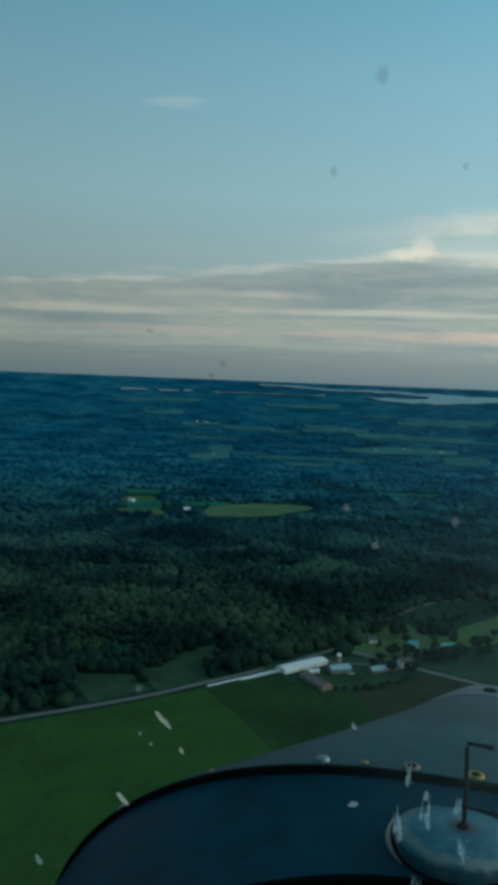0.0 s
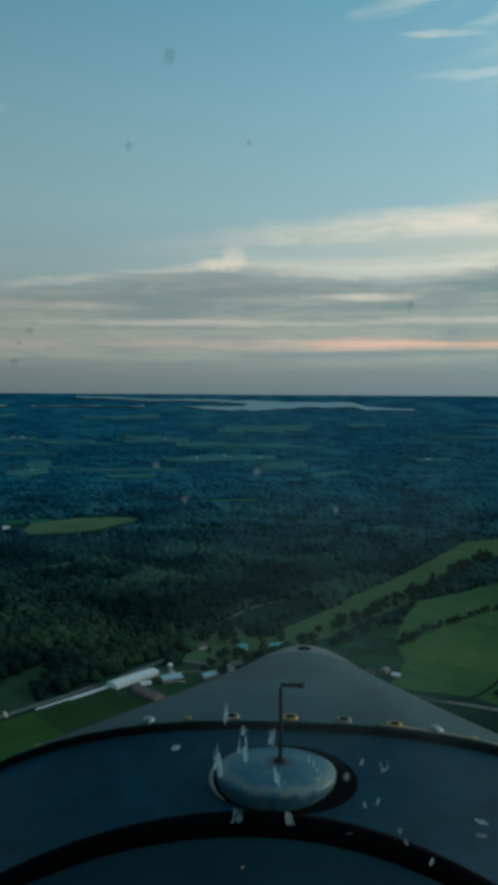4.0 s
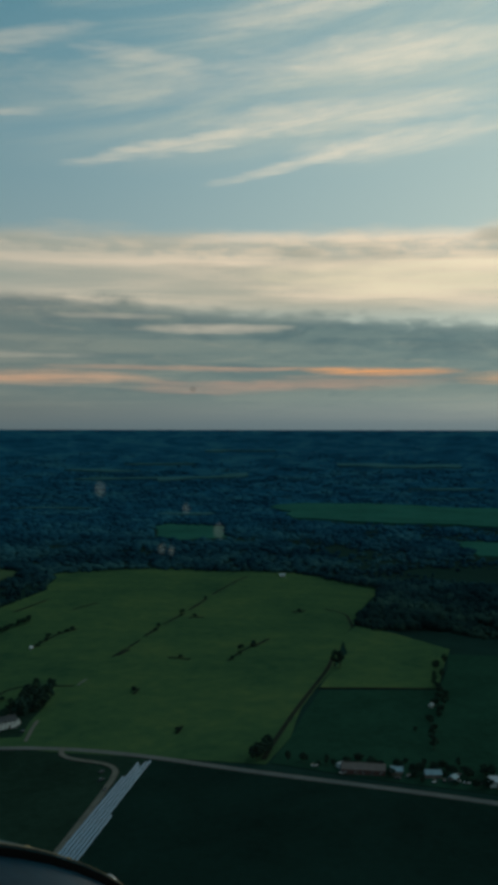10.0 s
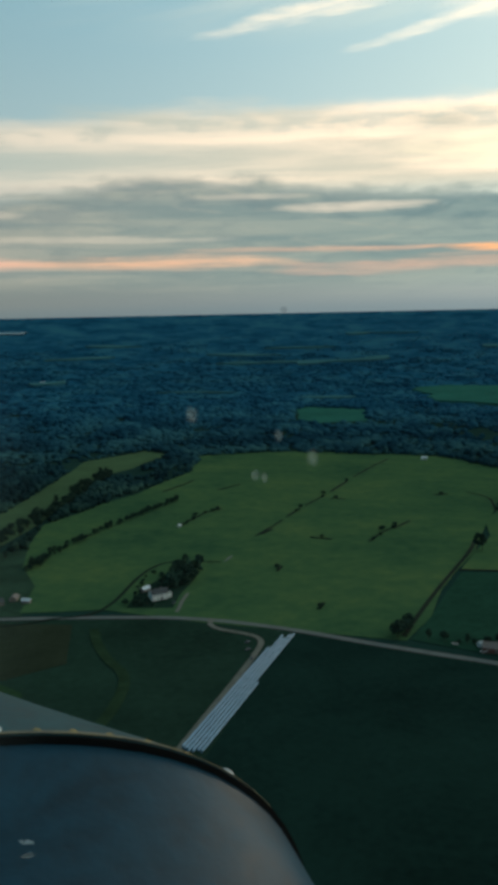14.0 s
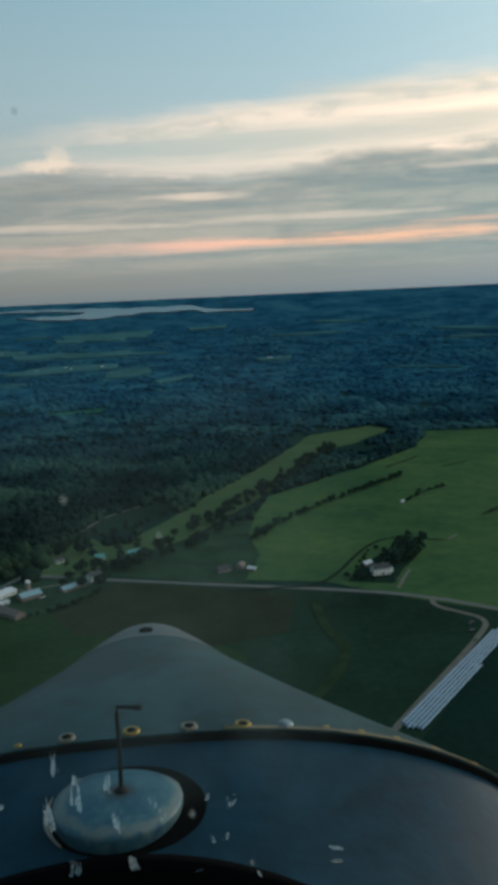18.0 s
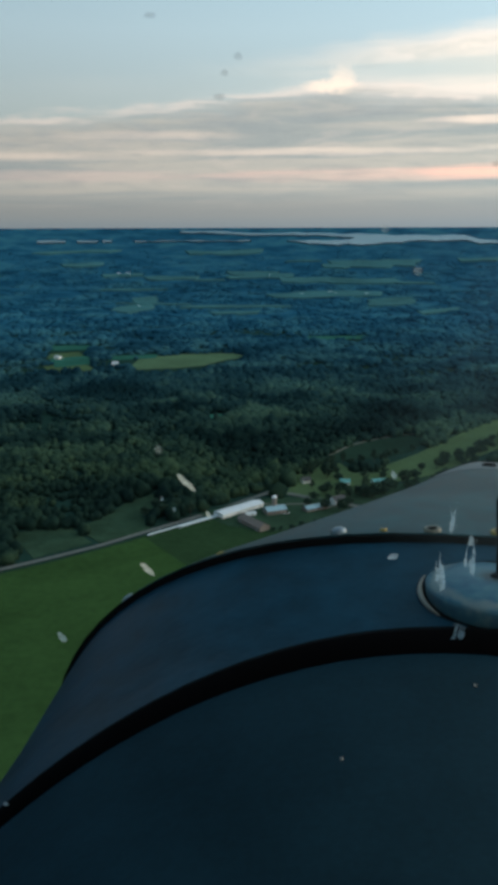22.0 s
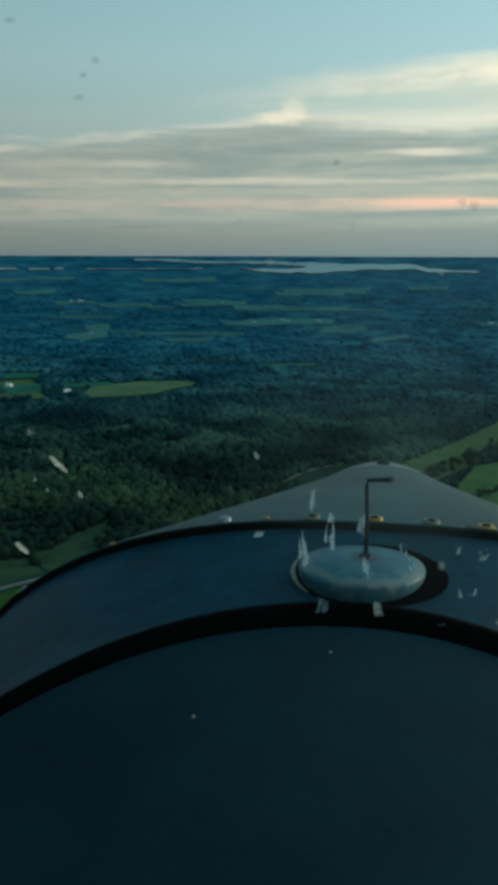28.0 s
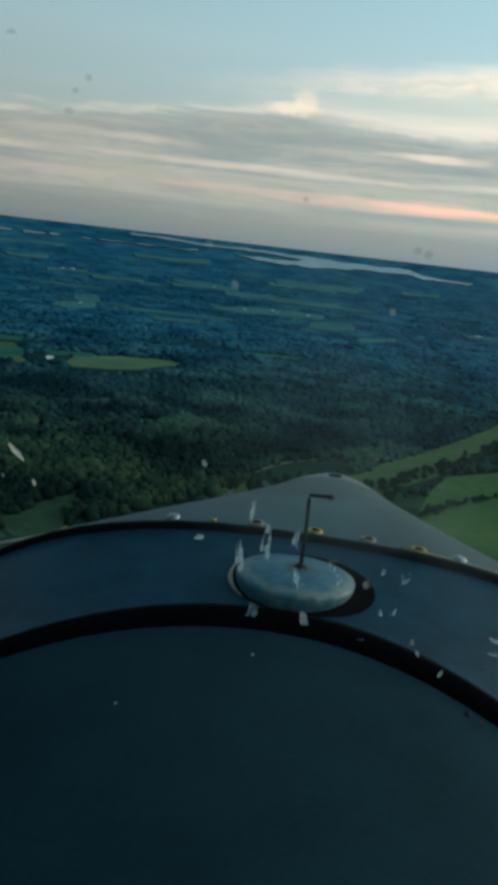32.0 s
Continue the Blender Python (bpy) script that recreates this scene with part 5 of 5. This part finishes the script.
U = (0.632, 0.775)
for k, (s0, s1) in enumerate(((4, 158), (2, 184), (0, 179), (1, 187), (3, 189), (2, 98))):
    bale_row((115 + 0.775 * 2.45 * k, 447 - 0.632 * 2.45 * k), U, s0, s1, 0.74, "bale rows in the field")
for k in range(2):
    bale_row((-216 + 2.2 * k, 637 - 1.5 * k), (0.57, 0.82), 0 + 30 * k, 76, 0.85, "bale rows at the farm", "bright_film")


# ---------------------------------------------------------------- trees
def make_tree(name, height, spread, seed, mat, label, conifer=False):
    rng = random.Random(seed)
    ob = thing(name, (0, 0, -900), label, "tree")
    part("trunk", tube(bmesh.new(), [(0, 0, -0.8), (0.1, 0, height * 0.2), (0.0, 0.15, height * 0.45), (0.1, 0.1, height * 0.8)], [height * 0.03, height * 0.024, height * 0.017, height * 0.006], 8), M["bark"], ob)
    tips = []
    for k in range(5):
        a, z = k * 2.4 + rng.uniform(0, 0.6), height * rng.uniform(0.25, 0.5)
        tip = Vector((math.cos(a) * spread * 0.32, math.sin(a) * spread * 0.32, z + height * 0.2))
        part("limb", tube(bmesh.new(), [(0, 0, z), tuple(tip * 0.5 + Vector((0, 0, z * 0.45))), tuple(tip)], [height * 0.011, height * 0.008, height * 0.004], 6), M["bark"], ob)
        tips.append(tip)
    vs, fs = [], []
    bm = bmesh.new()
    bmesh.ops.create_icosphere(bm, subdivisions=1, radius=1.0)
    base, tri = [v.co.copy() for v in bm.verts], [[v.index for v in f.verts] for f in bm.faces]
    bm.free()
    for k in range(46):
        a, q = rng.uniform(0, 2 * math.pi), rng.uniform(0, 1)
        if conifer:
            z = height * (0.15 + 0.82 * q)
            r = spread * 0.5 * (1 - q) * rng.uniform(0.4, 1.0)
            size = spread * (0.20 - 0.13 * q)
        else:
            z = height * (0.33 + 0.58 * q)
            r = spread * 0.5 * math.sqrt(max(0.0, 1 - (2 * q - 0.9) ** 2)) * rng.uniform(0.35, 1.0)
            size = spread * rng.uniform(0.09, 0.17)
        c = Vector((math.cos(a) * r, math.sin(a) * r, z))
        at = len(vs)
        vs += [c + Vector((b.x * size, b.y * size, b.z * size * 0.8)) * rng.uniform(0.55, 1.3) for b in base]
        fs += [[i + at for i in f] for f in tri]
    for k in range(260):
        c = vs[rng.randrange(len(vs))]
        d = Vector((rng.uniform(-1, 1), rng.uniform(-1, 1), rng.uniform(-0.6, 0.9))) * spread * 0.05
        at = len(vs)
        vs += [c, c + d, c + d.cross(Vector((rng.uniform(-1, 1), 0.3, 1))).normalized() * spread * 0.05]
        fs.append([at, at + 1, at + 2])
    part("crown", mesh("crown", vs, fs, M[mat]), None, ob)
    return ob


KINDS = [make_tree("tree", 13, 11, 1, "crown_near", "broad dark green field tree"), make_tree("tree", 15, 9, 2, "crown_near", "tall dark green broadleaf tree"),
         make_tree("tree", 10, 10, 3, "crown_near", "low rounded green tree"), make_tree("conifer", 15, 7, 4, "crown_mid", "dark upright conifer", True)]
SHRUB = make_tree("shrub", 4.5, 5.5, 5, "crown_near", "low green shrub at a field edge")
rng = random.Random(5)


def plant(places, kinds, group, label, lo=0.85, hi=1.2, jitter=2.0):
    for x, y in places:
        k = rng.choice(kinds)
        x, y = x + rng.uniform(-jitter, jitter), y + rng.uniform(-jitter, jitter)
        ob = copy_thing(k, pose(x, y, lie(x, y) + 0.4, rz=rng.uniform(0, 323)))
        s = rng.uniform(lo, hi)
        ob.scale = (s * rng.uniform(0.9, 1.1), s * rng.uniform(0.9, 1.1), s)
        tagged(ob, label, group=group)


def along(line, step):
    out = []
    for (x0, y0), (x1, y1) in zip(line, line[1:]):
        n = max(1, int(math.hypot(x1 - x0, y1 - y0) / step))
        out += [(x0 + (x1 - x0) * k / n, y0 + (y1 - y0) * k / n) for k in range(n)]
    return out


T = KINDS
plant(((192, 748), (197, 756), (203, 754), (200, 766), (208, 765), (212, 774), (205, 774), (218, 782), (224, 785), (191, 740), (213, 765), (195, 761), (205, 760), (211, 781), (219, 775), (198, 744), (216, 790), (224, 777), (203, 780), (209, 757), (229, 790)), T[:2] + T[3:], "grove behind the farmhouse", "tall dark tree in the grove behind the farmhouse", 0.8, 1.05)
plant(((504, 736), (507, 731)), T[1:2], "lone field trees", "lone dark tree on the pasture edge", 1.15, 1.35, 0.5)
plant(((318, 556), (324, 560), (312, 553), (329, 569)), T[2:3], "roadside bushes", "dark bushy tree at the pasture corner", 0.9, 1.2)
plant(along(((72, 842), (92, 876), (115, 908), (167, 970), (243, 1048), (292, 1096)), 4.5), T[:3], "hedge trees", "dark hedge tree across the pasture", 0.35, 0.7, 2.2)
plant(((76, 846), (82, 856), (88, 866), (78, 860), (94, 872), (86, 850)), T[:3], "hedge trees", "dark hedge tree across the pasture", 0.7, 0.95, 3)
plant(along(((-59, 770), (-27, 800), (18, 847), (65, 924)), 8), T[:3], "brush land trees", "dark green tree in the brush land", 0.6, 1.0, 9)
plant(((-98, 759), (-87, 761), (-80, 769), (-62, 781), (-55, 801), (-34, 821), (-59, 829), (-85, 820), (-105, 789), (-67, 765), (-100, 739), (-82, 732), (-64, 744), (-30, 799), (-25, 828), (-40, 839)), T[:3], "farm trees", "green shade tree around the farm buildings", 0.6, 1.0, 3)
plant(((-84, 894), (-69, 897), (-56, 903), (-43, 922), (-31, 939), (-16, 955), (-1, 973), (-75, 886), (-48, 902)), T[:3], "plot edge trees", "round green tree between meadow and bare plot", 0.7, 1.0, 3)
plant(((-109, 827), (-91, 844), (-92, 776), (-70, 779), (-55, 778), (-40, 852), (-71, 732), (-42, 787), (-20, 826), (-4, 873), (15, 915), (-98, 833), (-88, 783), (-77, 785), (-49, 773), (-36, 797), (-12, 842)), T[:3], "homestead trees", "round dark green tree around the teal-roofed houses", 0.9, 1.35, 3)
plant(((-234, 686), (-229, 706), (-218, 717), (-204, 720), (-198, 692), (-224, 674), (-192, 732), (-183, 743), (-210, 703), (-219, 692), (-205, 708)), T[:3], "roadside clump", "dark green tree in the clump by the side road", 0.7, 1.05, 3)
plant(((-116, 845), (-107, 857), (-121, 829), (-93, 873), (-100, 852)), T[:2], "clearing trees", "broad green tree in the farm clearing", 0.8, 1.1, 4)
plant(along(((455, 545), (478, 560), (500, 575), (548, 627)), 16), T[2:3], "pasture trees", "low dark tree along the pasture fence", 0.4, 0.75, 3)
plant(((395, 480), (418, 470), (440, 450), (446, 432), (350, 522), (340, 535), (425, 462), (460, 420), (375, 520), (384, 512), (402, 498), (412, 487), (430, 475), (452, 452), (436, 425), (448, 408), (328, 541)), T[:3], "yard trees", "low dark yard tree behind the roadside barns", 0.4, 0.75, 2)
plant(along(((18, 891), (65, 978), (147, 1133), (245, 1329)), 4.5), T[:3], "meadow edge trees", "dark tree between meadow and pasture", 0.6, 1.05, 11)
plant(((-392, 369), (-383, 352), (-365, 343), (-352, 334), (-374, 362), (-445, 343), (-463, 325), (-267, 178), (-249, 169), (-285, 187)), T[2:3], "stubble copse", "low dark tree in a copse on the stubble field", 0.6, 0.9, 8)
plant(along(((-120, 668), (-93, 685), (-71, 710), (-68, 729)), 7), [SHRUB], "yard shrubs", "low green shrub along the farmyard", 0.7, 1.2, 2)
plant(((592, 675), (571, 655), (551, 635), (533, 610), (514, 586), (488, 565), (464, 544), (450, 526), (434, 509), (546, 623), (560, 643), (604, 690), (500, 575), (474, 552)), T[:3], "pasture belt", "dark tree in the belt across the rough pasture", 0.45, 0.85, 5)
plant(((145, 702), (152, 696), (157, 691), (148, 708), (140, 705), (158, 700)), T[2:3], "house garden", "low dark tree beside the farmhouse", 0.45, 0.7, 2)
plant(((184, 741), (189, 746), (192, 736), (201, 741), (213, 752), (187, 739), (196, 744), (207, 748), (182, 747)), T[:2] + T[3:], "grove behind the farmhouse", "tall dark tree in the grove behind the farmhouse", 0.8, 1.0, 2)
plant([(345 + 0.68 * s + 0.73 * d, 502 - 0.73 * s + 0.68 * d) for s, d in ((4, 26), (12, 30), (20, 27), (30, 31), (38, 26), (47, 29), (56, 24), (64, 28), (72, 22), (80, 27), (88, 24), (96, 19), (52, 12), (60, 9), (78, 13), (92, 8), (104, 14), (112, 9), (110, 24), (122, 16), (130, 10), (34, 10), (-8, 20), (-16, 16), (66, 36), (84, 38), (100, 34))], [SHRUB] + T[2:3], "yard growth", "dark bushy growth between the roadside buildings", 0.55, 0.95, 3)
plant(along(((150, 717), (165, 756), (185, 795)), 9), [SHRUB], "garden shrubs", "low shrub around the farmhouse garden", 0.6, 1.0, 3)
plant(((260, 964), (268, 973), (277, 983), (288, 995), (299, 1008), (312, 1017), (322, 1022), (427, 815), (441, 828), (457, 842), (470, 852), (480, 858), (379, 842), (288, 640), (479, 1047), (470, 1037), (415, 985), (405, 973), (545, 1118), (552, 1126), (617, 984), (298, 754), (482, 1016)), [SHRUB], "pasture shrubs", "single dark shrub on the pasture", 0.7, 1.3, 4)
for k in KINDS + [SHRUB]:
    for o in (*k.children_recursive, k):
        bpy.data.objects.remove(o)


# ---------------------------------------------------------------- vehicles
def car(at, turn, paint, label, long=4.6):
    ob = thing("car", (*at, 0.75), label, "car", "parked vehicles", turn=turn)
    L = long / 2
    part("body", box(bmesh.new(), -L, L, -0.9, 0.9, 0.35, 0.95, 0.15), M[paint], ob)
    part("cabin", box(bmesh.new(), -L * 0.6, L * 0.45, -0.78, 0.78, 0.95, 1.5, 0.2), M["pane"], ob, "dark glazed cabin")
    for x in (-L * 0.62, L * 0.62):
        for y in (-0.82, 0.82):
            part("wheel", tube(bmesh.new(), [(x, y - 0.11, 0.33), (x, y + 0.11, 0.33)], [0.33, 0.33], 14), M["tyre"], ob)


for at, turn, paint, label in (((398, 461), 20, "car_white", "white car parked in the roadside yard"), ((405, 459), 60, "car_dark", "dark car parked in the roadside yard"), ((416, 449), -40, "car_white", "white car beside the workshop"),
                               ((390, 478), 10, "car_white", "white van by the garage"), ((342, 524), -35, "car_white", "white vehicle at the pasture gate"), ((178, 694), 50, "car_dark", "dark car on the house drive"),
                               ((-116, 713), 30, "car_white", "white pickup in the farmyard"), ((205, 586), 30, "car_dark", "dark trailer beside the gravel lane"),
                               ((200, 572), 20, "car_dark", "dark farm implement beside the gravel lane"), ((197, 556), 70, "car_dark", "dark farm cart beside the gravel lane"), ((414, 455), 75, "car_white", "white car near the yard shed"), ((421, 462), 15, "car_dark", "dark car behind the yard shed"), ((424, 443), -20, "car_white", "white car in front of the workshop"),
                               ((380, 478), -36, "car_dark", "dark car in front of the garage"), ((352, 504), -36, "car_white", "white trailer in front of the roadside barn")):
    car(at, turn, paint, label)
